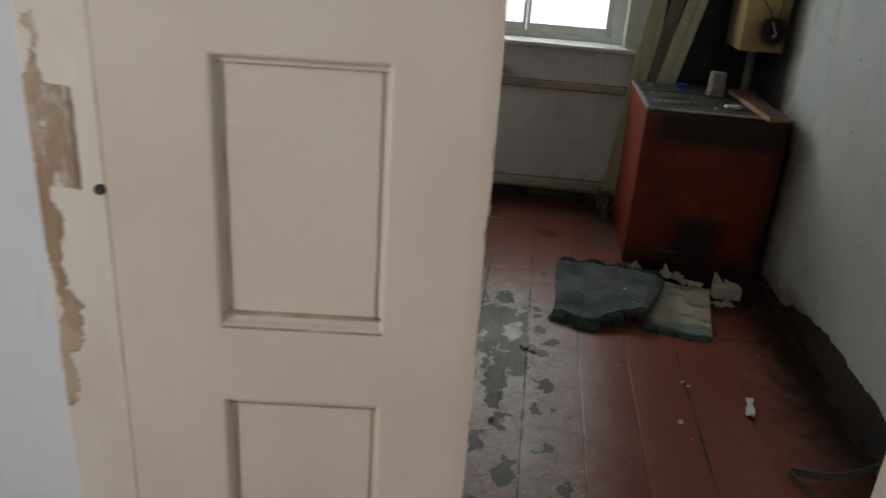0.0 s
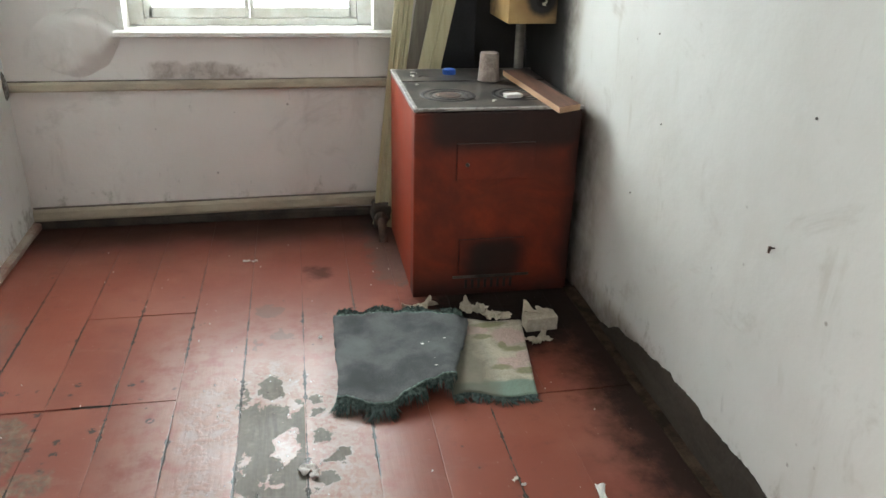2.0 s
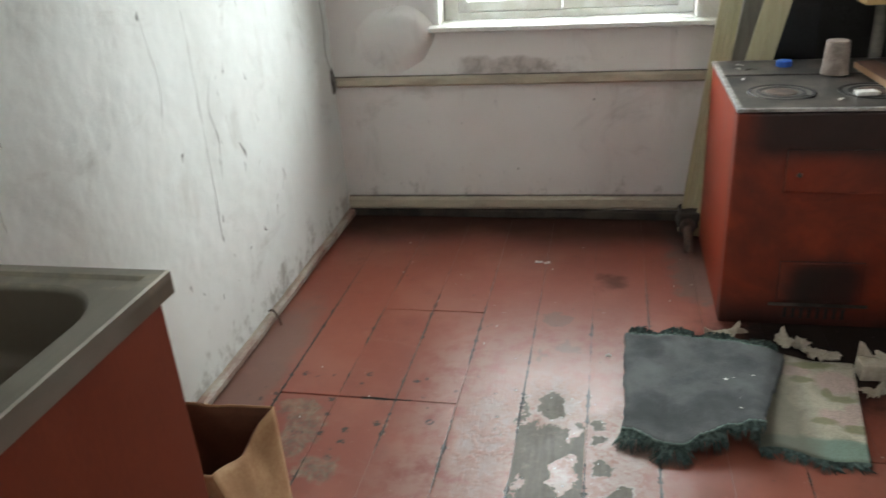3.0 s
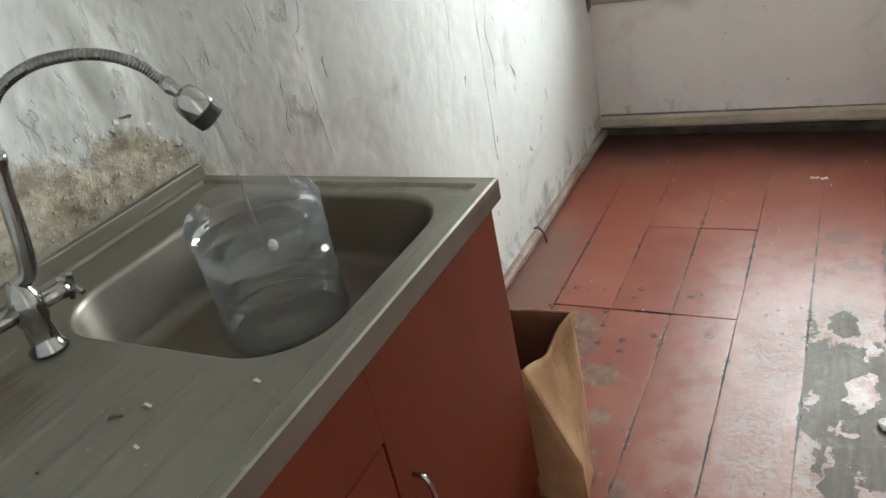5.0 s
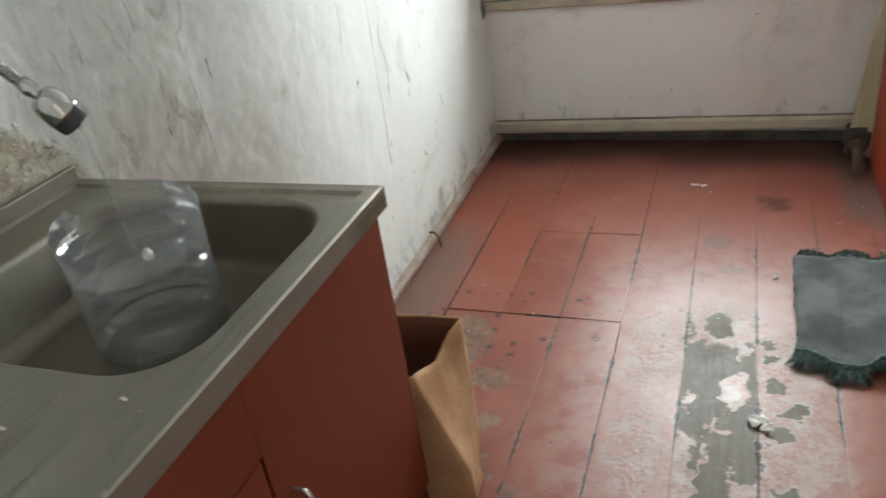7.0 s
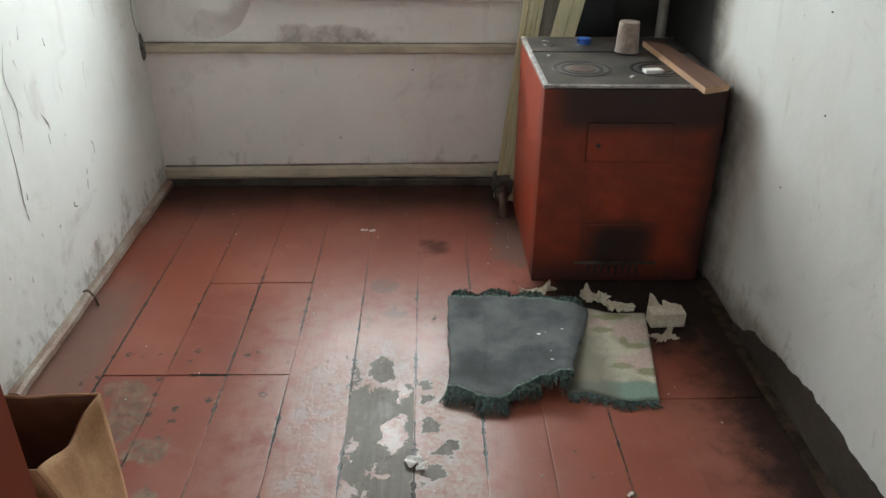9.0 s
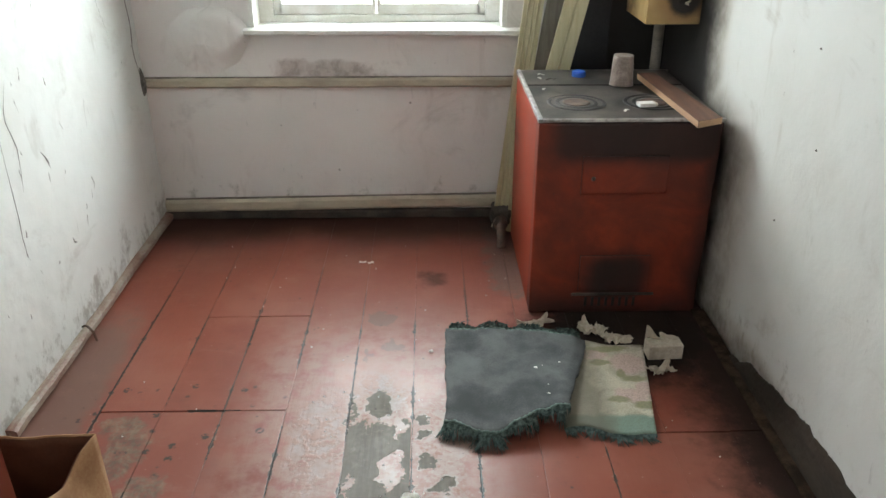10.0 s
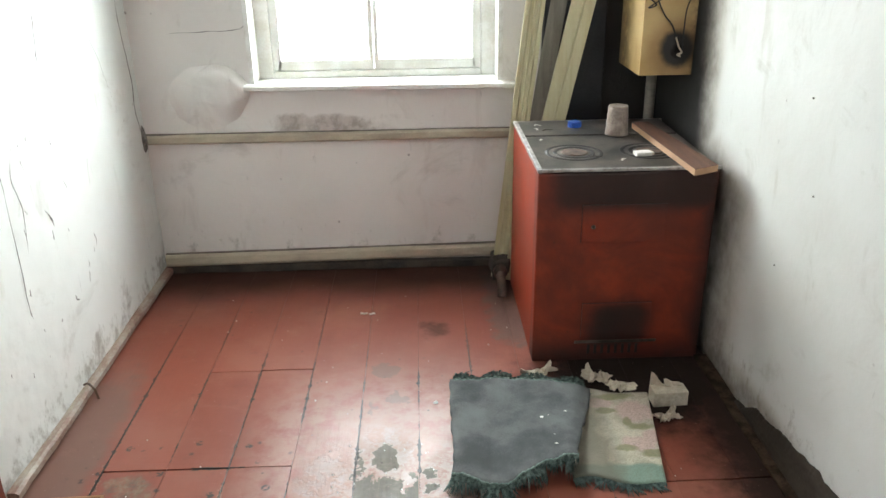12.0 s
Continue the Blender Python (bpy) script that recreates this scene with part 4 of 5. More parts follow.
crack(((-0.66, BACK, 1.122), (-0.49, BACK, 1.128), (-0.354, BACK, 1.133), (-0.31, BACK, 1.156)), 0.006, (0, -1, 0), "dark crack beside the window")
part("crack_mouth", lathe(((0.0, 0.0), (0.012, 0.02), (0.017, 0.06), (0.008, 0.11), (0.0, 0.13)), (-0.803, 3.435, 0.61), 10), M_CRACK,
     bpy.data.objects["wall_crack.001"])

# scales of old paint curling off the damp plaster behind the sink
rng, bm = random.Random(21), bmesh.new()
for _ in range(170):
    y = rng.uniform(0.35, 1.2)
    z = 0.87 + abs(rng.gauss(0.0, 0.1)) * (1.25 - 0.5 * (y - 0.35))
    if z > 1.2:
        continue
    size, tilt = rng.uniform(0.003, 0.009), rng.uniform(0.15, 0.8)
    x, turn, sides = west_x(y, z), rng.uniform(0, 6.28), rng.randint(5, 7)
    ring = []
    for k in range(sides):
        a = turn + 2 * math.pi * k / sides
        dy, dz = size * rng.uniform(0.5, 1.2) * math.cos(a), 0.75 * size * rng.uniform(0.5, 1.2) * math.sin(a)
        ring.append(Vector((x + 0.001 + tilt * max(0.0, size * 0.8 - dz) * 0.5, y + dy, z + dz)))
    front, back = [bm.verts.new(p + Vector((0.0012, 0, 0))) for p in ring], [bm.verts.new(p - Vector((0.003, 0, 0))) for p in ring]
    bm.faces.new(front)
    bm.faces.new(back[::-1])
    for k in range(sides):
        j = (k + 1) % sides
        bm.faces.new((front[k], back[k], back[j], front[j]))
tagged(part("plaster_flakes", bm, M_WALL_L), "curled scales of whitewash peeling off the damp wall", "flakes", kind="stuff")

# ---- doorway ----
frame_l = thing("door_frame", "cream painted door frame with bare splintered wood", "door frame", kind="structure")
part("jamb", box((-0.222, -0.214, 0), (-0.134, -0.075, 2.1), 0.004), M_CASING, frame_l, "flaked cream jamb, split to bare wood")
part("jamb", box((0.825, -0.178, 0), (0.895, -0.096, 2.1), 0.005), M_DOOR, frame_l)
part("head", box((-0.134, -0.178, 2.04), (0.825, -0.096, 2.1), 0.004), M_DOOR, frame_l)
# thin brown strip that paints the shade between jamb and leaf
part("gap_shade", box((-0.1385, -0.2155, 0.02), (-0.133, -0.212, 2.03)), M_GRIME_SHADE, frame_l, "dark strip painted as the hinge gap's shade")
leaf = thing("door_leaf", "cream painted panelled door leaf, slightly ajar, worn edge", "door")
leaf.matrix_world = pose(-0.128, -0.228, 0, 0, 0, 8.0)
LW, LT, LH = 0.424, 0.042, 2.03
sx0, sx1 = 0.117, 0.312
rails = ((0.02, 0.24), (0.879, 0.979), (1.301, 1.42), (1.93, LH))
bm = bmesh.new()
add_box(bm, (0, 0, 0.02), (sx0, LT, LH))
for k in range(40):
    za, zb = 0.02 + (LH - 0.02) * k / 40, 0.02 + (LH - 0.02) * (k + 1) / 40
    add_box(bm, (sx1, 0, za), (LW, LT, zb))
for z0, z1 in rails:
    add_box(bm, (sx0, 0, z0), (sx1, LT, z1))
bmesh.ops.remove_doubles(bm, verts=bm.verts, dist=0.0002)
for v in bm.verts:
    if v.co.x > LW - 0.001:
        v.co.x += ripple((0, v.co.y * 5, v.co.z), 5, 0.003)
part("leaf_frame", bm, M_DOOR_EDGE, leaf)
for (_, z0), (z1, _) in zip(rails, rails[1:]):
    part("panel", box((sx0, 0.0108, z0), (sx1, LT - 0.0108, z1)), M_DOOR, leaf)
    bm = bmesh.new()
    loops = []
    for d, y in ((0, 0.0005), (0.003, 0.002), (0.006, 0.009), (0.008, 0.0105)):
        loops.append([bm.verts.new(p) for p in ((sx0 + d, y, z0 + d), (sx1 - d, y, z0 + d), (sx1 - d, y, z1 - d), (sx0 + d, y, z1 - d))])
    for a, b in zip(loops, loops[1:]):
        for k in range(4):
            bm.faces.new((a[k], a[(k + 1) % 4], b[(k + 1) % 4], b[k]))
    part("moulding", bm, M_DOOR, leaf)
    # grime along the panel's foot, and thin brown lines along its other edges
    for name, lo, hi in (("brown_line", (sx0 + 0.004, 0.004, z0 + 0.0155), (sx1 - 0.004, 0.0104, z0 + 0.0185)), ("brown_line", (sx0 + 0.002, -0.0004, z0 - 0.0015), (sx1 - 0.002, 0.002, z0 + 0.0015)),
                         ("brown_line", (sx0 + 0.006, 0.008, z1 - 0.0125), (sx1 - 0.006, 0.0104, z1 - 0.0108)), ("brown_line", (sx1 - 0.0125, 0.008, z0 + 0.013), (sx1 - 0.0113, 0.0104, z1 - 0.013)),
                         ("brown_line", (sx0 + 0.0113, 0.008, z0 + 0.013), (sx0 + 0.0122, 0.0104, z1 - 0.013))):
        part(name, box(lo, hi), M_GRIME_SHADE, leaf, "thin brown line along the moulding")
for i in range(7):
    z = (0.93, 0.955, 1.03, 1.06, 0.81, 1.135, 0.70)[i]
    part("worn_spot", lathe(((0.0, -0.012), (0.004, -0.004), (0.005, 0.006), (0.0, 0.016)), (LW - 0.0005, 0.006 + 0.03 * (i % 3) / 3, z), 8), M_GRIME_SHADE, leaf, "worn brown spot on the edge")
part("hinge_hole", lathe(((0.0, 0.0), (0.006, 0.0), (0.006, 0.006), (0.0, 0.006)), (0, 0, 0), 12), M_RUBBER, frame_l, "dark screw hole").matrix_world = pose(-0.143, -0.2138, 1.138, 90, 0, 0)

# ---- stove ----
SX0, SX1, SY0, SY1, SZ = 0.832, 1.464, 2.56, 3.27, 0.745
stove = thing("stove", "rust-red enamelled cooking stove blackened with soot", "stove")
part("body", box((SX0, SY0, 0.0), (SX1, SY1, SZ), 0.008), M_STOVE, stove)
top = part("top_plate", box((SX0 + 0.012, SY0 + 0.012, SZ), (SX1 - 0.006, SY1 - 0.008, SZ + 0.012), 0.002), M_IRON, stove, "sooty cast-iron hob plate")
part("back_plate", box((SX0 + 0.014, 3.025, SZ + 0.012), (SX1 - 0.01, SY1 - 0.012, SZ + 0.0155), 0.001), M_IRON, stove)
part("plate_gap", box((SX0 + 0.015, 3.016, SZ + 0.0115), (SX1 - 0.012, 3.0245, SZ + 0.0132)), M_IRON_DARK, stove)
bm = bmesh.new()
add_box(bm, (SX0 - 0.004, SY0 - 0.004, SZ + 0.002), (SX0 + 0.014, SY1, SZ + 0.0165), 0.003)
part("rim", bm, M_ENAMEL, stove, "chipped pale metal rim")
part("rim", box((SX0 + 0.014, SY0 - 0.004, SZ + 0.004), (SX1 + 0.004, SY0 + 0.011, SZ + 0.0155), 0.003), M_ENAMEL, stove, "chipped pale metal rim")
part("rim", box((SX0 + 0.014, SY1 - 0.008, SZ - 0.004), (SX1 + 0.004, SY1, SZ + 0.0155), 0.003), M_ENAMEL, stove)
for cx in (0.995, 1.275):
    for r in (0.07, 0.1):
        bm = lathe(((r - 0.007, 0.0), (r - 0.005, 0.0022), (r + 0.005, 0.0022), (r + 0.007, 0.0), (r - 0.007, 0.0)), (cx, 2.775, SZ + 0.0115), 40)
        part("burner_ring", bm, M_IRON_DARK, stove)
    part("burner_lid", lathe(((0.0, 0.0025), (0.046, 0.0022), (0.05, 0.0), (0.0, 0.0)), (cx, 2.775, SZ + 0.0122), 24), M_RUST, stove, "rusty round burner lid")


def stove_door(x0, x1, z0, z1, latch):
    d = part("door", box((x0, SY0 - 0.008, z0), (x1, SY0 + 0.002, z1), 0.004), M_STOVE, stove)
    part("gap", box((x0 - 0.0012, SY0 - 0.001, z0 - 0.0012), (x1 + 0.0012, SY0 + 0.004, z1 + 0.0012)), M_IRON_DARK, d)
    if latch:
        part("latch", lathe(((0.0, 0.0), (0.008, 0.0), (0.006, 0.009), (0.0, 0.011)), (0, 0, 0), 12), M_IRON, d).matrix_world = pose(x0 + 0.04, SY0 - 0.008, (z0 + z1) / 2 - 0.01, 90, 0, 0)
    return d


stove_door(0.992, 1.292, 0.487, 0.628, True)
stove_door(1.012, 1.27, 0.1, 0.242, False)
for k in range(8):
    part("vent_slot", box((1.04 + k * 0.026, SY0 - 0.003, 0.03), (1.05 + k * 0.026, SY0 + 0.004, 0.068)), M_IRON_DARK, stove)
part("plinth_strip", box((0.99, SY0 - 0.004, 0.075), (1.3, SY0 + 0.002, 0.086), 0.002), M_IRON, stove)

flue = thing("stove_flue", "black sheet-metal flue rising behind the stove", "flue")
part("duct", box((0.97, 3.41, 0.0), (1.238, BACK - 0.005, TOP), 0.004), M_FLUE, flue)
part("connector", box((1.06, 3.268, 0.4), (1.2, 3.412, 0.62), 0.004), M_FLUE, flue)

# ---- things on the stove ----
TOPZ = SZ + 0.0155
plank = part("wooden_plank", sheet(2, 24, lambda u, v: (1.335 + 0.0 * v - 0.038 * v + (0.092 - 0.024 * v) * u, 2.45 + 0.045 * u + 0.655 * v - 0.03 * u * v, TOPZ + 0.0225 + ripple((u, v, 0), 2, 0.001)), 0.022), M_PLANK_SOOT)
tagged(plank, "short reddish wooden plank lying on the stove", "plank")
part("sawn_edge", sheet(1, 24, lambda u, v: (1.3335 - 0.038 * v, 2.45 + 0.655 * v, TOPZ + 0.001 + 0.0215 * u)), M_PLANK, plank, "pale sawn long edge")
part("sawn_end", sheet(6, 1, lambda u, v: (1.335 + 0.092 * u, 2.4485 + 0.045 * u, TOPZ + 0.001 + 0.0215 * v)), M_PLANK, plank, "pale sawn end")
cup = part("plastic_cup", lathe(((0.0, 0.112), (0.032, 0.112), (0.0375, 0.114), (0.0385, 0.108), (0.0405, 0.08), (0.043, 0.03), (0.046, 0.004), (0.0465, 0.0), (0.044, 0.0), (0.041, 0.03), (0.036, 0.1), (0.0, 0.104)), (1.212, 3.02, TOPZ), 28), M_CUP, smooth=True)
tagged(cup, "upturned grimy plastic cup on the stove", "cup")
cap = thing("bottle_cap", "bright blue plastic cap on the stove top", "cap")
part("shell", lathe(((0.0, 0.022), (0.024, 0.022), (0.027, 0.019), (0.0275, 0.0), (0.0, 0.0)), (1.07, 3.155, TOPZ), 24), M_BLUE, cap)
for k in range(20):
    a = 2 * math.pi * k / 20
    part("ridge", tube(((1.07 + 0.0275 * math.cos(a), 3.155 + 0.0275 * math.sin(a), TOPZ + 0.002), (1.07 + 0.0272 * math.cos(a), 3.155 + 0.0272 * math.sin(a), TOPZ + 0.018)), 0.0012, 5), M_BLUE, cap)
match = thing("matchbox", "small white matchbox lying on the hob", "matchbox")
part("sleeve", box((-0.034, -0.018, 0), (0.026, 0.018, 0.013), 0.0015), M_WHITE, match)
part("tray", box((0.026, -0.016, 0.002), (0.034, 0.016, 0.011)), M_PAPER, match)
match.matrix_world = pose(1.238, 2.72, SZ + 0.014, 0, 0, 8)
for x, y, a, l in ((0.95, 3.1, 30, 0.05), (0.905, 3.12, 100, 0.035), (0.92, 3.18, 10, 0.03), (1.15, 2.66, 60, 0.04), (1.06, 2.7, 20, 0.05), (0.9, 2.95, 70, 0.03)):
    bm = sheet(4, 2, lambda u, v, l=l: (l * (u - 0.5), 0.009 * (v - 0.5), 0.003 + 0.003 * math.sin(5 * u)), 0.0016)
    ob = part("paper_scrap", bm, M_WHITE if l < 0.045 else M_TRIM_DARK)
    ob.matrix_world = pose(x, y, SZ + 0.0155, 0, 0, a)
    tagged(ob, "small scrap of litter on the hob plate", "scrap", "scraps on the stove")

# ---- boards leaning in the corner by the window ----
def lath(bottom, top, width, thick, material, label, grooves=0):
    """A long board leaning from bottom to top; its face looks to the room."""
    a, b = Vector(bottom), Vector(top)
    up = (b - a).normalized()
    side = up.cross(Vector((0, 1, 0))).normalized() * -1
    front = side.cross(up).normalized()
    if front.y > 0:
        front = -front
    m = Matrix((side, front, up)).transposed().to_4x4()
    m.translation = a
    length = (b - a).length
    steps = [(-0.5, 0.0), (-0.5, 1.0)]
    for g in range(grooves):
        c = -0.5 + (g + 1) / (grooves + 1)
        steps += [(c - 0.06, 1.0), (c - 0.03, 0.55), (c + 0.03, 0.55), (c + 0.06, 1.0)]
    steps += [(0.5, 1.0), (0.5, 0.0)]
    bm = bmesh.new()
    rows = [[bm.verts.new(m @ Vector((s * width, d * thick, length * k / 12))) for s, d in steps] for k in range(13)]
    for r, q in zip(rows, rows[1:]):
        for k in range(len(steps)):
            j = (k + 1) % len(steps)
            bm.faces.new((r[k], r[j], q[j], q[k]))
    bm.faces.new(rows[0])
    bm.faces.new(rows[-1])
    return tagged(part("leaning_board", bm, material), label, "board", "boards leaning by the window")


lath((0.79, 3.345, 0.0), (0.972, 3.42, 1.65), 0.082, 0.018, M_LATH, "cream grooved wooden board leaning in the corner", 3)
lath((0.842, 3.372, 0.0), (1.098, 3.44, 1.7), 0.07, 0.012, M_LATH_GREY, "weathered grey board leaning behind the cream ones")
lath((0.845, 3.302, 0.0), (1.2, 3.345, 1.63), 0.098, 0.018, M_LATH, "cream wooden board leaning steeply behind the stove", 1)

# ---- wooden box with wires over the stove ----
mbox = thing("meter_box", "yellow painted wooden box with scorched wires", "box")
BX0, BX1, BY0, BY1, BZ0, BZ1 = 1.288, RIGHT - 0.006, 3.04, 3.36, 0.985, 1.5
for name, lo, hi in (("front_panel", (BX0, BY0, BZ0), (BX1, BY0 + 0.018, BZ1)), ("side_panel", (BX0, BY0 + 0.018, BZ0), (BX0 + 0.018, BY1, BZ1)),
                     ("bottom_panel", (BX0 + 0.018, BY0 + 0.018, BZ0), (BX1, BY1, BZ0 + 0.018)), ("top_panel", (BX0 + 0.018, BY0 + 0.018, BZ1 - 0.018), (BX1, BY1, BZ1))):
    part(name, box(lo, hi, 0.002), M_BOX, mbox)
part("wire_hole", lathe(((0.012, 0.0), (0.02, 0.003), (0.026, 0.0012), (0.028, 0.0)), (0, 0, 0), 20), M_IRON_DARK, mbox, "black burnt hole for the wires").matrix_world = pose(1.43, BY0 - 0.0005, 1.078, 90, 0, 0)
for pts in (((1.34, 3.034, 1.46), (1.33, 3.03, 1.3), (1.36, 3.028, 1.22), (1.40, 3.03, 1.17), (1.43, 3.03, 1.09)),
            ((1.47, 3.034, 1.48), (1.48, 3.03, 1.33), (1.45, 3.026, 1.25), (1.445, 3.03, 1.2), (1.44, 3.02, 1.06)),
            ((1.31, 3.036, 1.27), (1.33, 3.03, 1.25), (1.30, 3.03, 1.24), (1.35, 3.034, 1.27))):
    part("wire", tube(spline(pts, 6), 0.0028, 6), M_RUBBER, mbox, "black insulated wire")
part("wire", tube(spline(((1.416, 3.028, 1.13), (1.428, 3.02, 1.095), (1.44, 3.018, 1.075), (1.425, 3.022, 1.066), (1.44, 3.025, 1.06)), 6), 0.0035, 6), M_PAPER, mbox, "pale bared wire end")
pipe = part("standing_pipe", tube(((1.425, 3.3, 0.0), (1.42, 3.3, 0.5), (1.418, 3.3, BZ0)), 0.022, 14), M_PIPE, smooth=True)
tagged(pipe, "dull grey pipe standing under the wooden box", "pipe")

# ---- rusty valve on the floor by the stove ----
valve = thing("pipe_valve", "rusty pipe stub with a valve beside the stove", "valve")
part("pipe", tube(spline(((0.79, 3.47, 0.075), (0.79, 3.4, 0.075), (0.785, 3.3, 0.07), (0.78, 3.2, 0.065), (0.778, 3.14, 0.045), (0.778, 3.12, 0.0)), 5), 0.021, 12), M_RUST, valve, smooth=True)
lump = box((0.746, 3.27, 0.035), (0.83, 3.4, 0.115), 0.014)
bmesh.ops.subdivide_edges(lump, edges=lump.edges[:], cuts=2, use_grid_fill=True)
for v in lump.verts:
    v.co += Vector((ripple(v.co, 14, 0.009, 2), ripple(v.co, 14, 0.009, 4), ripple(v.co, 14, 0.008, 6)))
part("valve_body", lump, M_TRIM_DARK, valve, "dirt-caked valve body")
part("collar", tube(((0.784, 3.27, 0.068), (0.782, 3.255, 0.067), (0.78, 3.225, 0.066), (0.779, 3.21, 0.066)), [0.024, 0.033, 0.033, 0.024], 8), M_RUST, valve)
part("support_block", box((0.752, 3.29, 0.0), (0.825, 3.385, 0.045), 0.006), M_TRIM_DARK, valve)


# ---- rug in front of the stove ----
def bilinear(tl, tr, br, bl, u, v):
    return Vector(tl).lerp(Vector(tr), u).lerp(Vector(bl).lerp(Vector(br), u), v)


def fold(u, v):
    """The backing lies flat beside the open boards and curls up to a corner at its far end."""
    p = bilinear((0.515, 2.395, 0), (1.006, 2.338, 0), (0.872, 1.89, 0), (0.50, 1.885, 0), u, v)
    p.y -= v ** 2 * 0.06 * math.sin(math.pi * min(1.0, u * 1.35)) ** 1.3
    p.y += (1 - v) * (0.02 * math.sin(math.pi * u) ** 2 + 0.012 * math.sin(11 * u + 0.5) * u)
    p.x += 0.003 * math.sin(6 * v) * (2 * u - 1) + ripple((u * 2, v * 6, 1), 1.5, 0.006, 4)
    p.y += ripple((u * 6, v * 2, 2), 1.5, 0.006, 6)
    curl = max(0.0, (u - 0.25) / 0.75) ** 1.6
    p.z = 0.026 + 0.01 * math.sin(2.2 * u + 1) + 0.072 * curl * (0.25 + 0.75 * v ** 2) + ripple((p.x, p.y, 0), 6, 0.008, 2) + 0.008 * v * math.sin(13 * u) * (1 - u) - 0.022 * max(0.0, u - 0.92) / 0.08 * (1 - 0.4 * v)
    p.z += 0.0035 * math.exp(-((u - 0.26) / 0.02) ** 2) - 0.003 * math.exp(-((u - 0.3) / 0.02) ** 2)
    p.z = max(p.z, 0.02)
    return p


def pile(u, v):
    p = bilinear((0.9, 2.37, 0), (1.205, 2.30, 0), (1.13, 1.83, 0), (0.86, 1.87, 0), u, v)
    p.y += 0.012 * math.sin(8 * u)
    p.z = 0.014 + 0.006 * math.sin(5 * u) * v + ripple((p.x, p.y, 0), 8, 0.004, 5)
    p.z = max(p.z, 0.012)
    return p


def fringe(edge, n, length, seed, lift=0.0):
    """Ragged tassels along edge(t), falling outwards and down to the floor."""
    rng, bm = random.Random(seed), bmesh.new()
    for i in range(n):
        t = (i + rng.random()) / n
        p, q = edge(t), edge(min(1.0, t + 0.01))
        along = (q - p)
        along.z = 0
        if along.length < 1e-6:
            continue
        along.normalize()
        out = Vector((along.y, -along.x, 0)) if seed % 2 else Vector((-along.y, along.x, 0))
        out = (out + along * (rng.uniform(-0.5, 0.5) + 0.9 * math.sin(37 * t) * math.cos(13 * t + 1))).normalized()
        l, w = length * rng.uniform(0.35, 1.1) * (0.75 + 0.35 * math.sin(23 * t)), rng.uniform(0.0012, 0.003)
        a = p + Vector((0, 0, -0.002))
        b, c = p + out * l * 0.42, p + out * l * (0.95 if p.z < 0.045 else 0.6)
        b.z = max(0.008, p.z - 0.25 * l)
        c.z = max(rng.uniform(0.003, 0.007), p.z - rng.uniform(0.7, 1.1) * l)
        b.z, c.z = b.z + lift * l, c.z + lift * l * rng.uniform(0.6, 1.5)
        s = along * w
        lo = [bm.verts.new(x - Vector((0, 0, 0.003))) for x in (a - s, a + s, b - s, b + s, c)]
        hi = [bm.verts.new(x) for x in (a - s, a + s, b - s, b + s, c)]
        for r in (lo, hi):
            bm.faces.new((r[0], r[1], r[3], r[2]))
            bm.faces.new((r[2], r[3], r[4]))
        for m, k in ((0, 2), (2, 4), (1, 3), (3, 4)):
            bm.faces.new((lo[m], lo[k], hi[k], hi[m]))
    return bm


def flecks(n, seed):
    rng, bm = random.Random(seed), bmesh.new()
    for _ in range(n):
        u, v = rng.uniform(0.62, 0.95), rng.uniform(0.35, 0.95)
        p, s, a = fold(u, v), rng.uniform(0.002, 0.006), rng.uniform(0, 6)
        ring = [bm.verts.new(p + Vector((s * rng.uniform(0.4, 1.8) * math.cos(a + k * 1.257), s * rng.uniform(0.4, 1.2) * math.sin(a + k * 1.257), 0.0005))) for k in range(5)]
        top = bm.verts.new(p + Vector((0, 0, 0.0025)))
        for k in range(5):
            bm.faces.new((ring[k], ring[(k + 1) % 5], top))
    return bm


tagged(part("white_flecks", flecks(5, 5), M_WHITE), "white flecks of plaster lying on the rug", "flecks", kind="stuff")
rug = thing("rug", "grey-green fringed rug folded over, faded patterned side showing", "rug")
part("folded_back", sheet(44, 36, fold, 0.012), M_RUG, rug, "grey-green woven backing, folded over", smooth=True)
part("patterned_face", sheet(30, 30, pile, 0.01), M_RUG_P, rug, "faded cream, green and pink pile", smooth=True)
ob = part("fringe", fringe(lambda t: fold(t, 1.0), 620, 0.062, 1), M_FRINGE, rug, "dark green ragged fringe")
tagged(ob, kind="stuff")
ob = part("fringe", fringe(lambda t: pile(t, 1.0), 200, 0.045, 3), M_FRINGE, rug, "dark green ragged fringe")
tagged(ob, kind="stuff")
ob = part("fringe", fringe(lambda t: fold(0.02 + 0.95 * t, 0.0), 460, 0.045, 2, 0.6), M_FRINGE, rug, "dark green ragged fringe")
tagged(ob, kind="stuff")
for t0, t1, v in ((0.0, 1.0, 1.0), (0.03, 0.9, 0.0)):
    hem = [fold(t0 + (t1 - t0) * k / 90, v) + Vector((0, 0, -0.001)) for k in range(91)]
    part("hem", tube(hem, [0.0035 + 0.0012 * math.sin(k * 1.9) for k in range(91)], 7), M_HEM, rug, "pale green stitched hem", smooth=True)


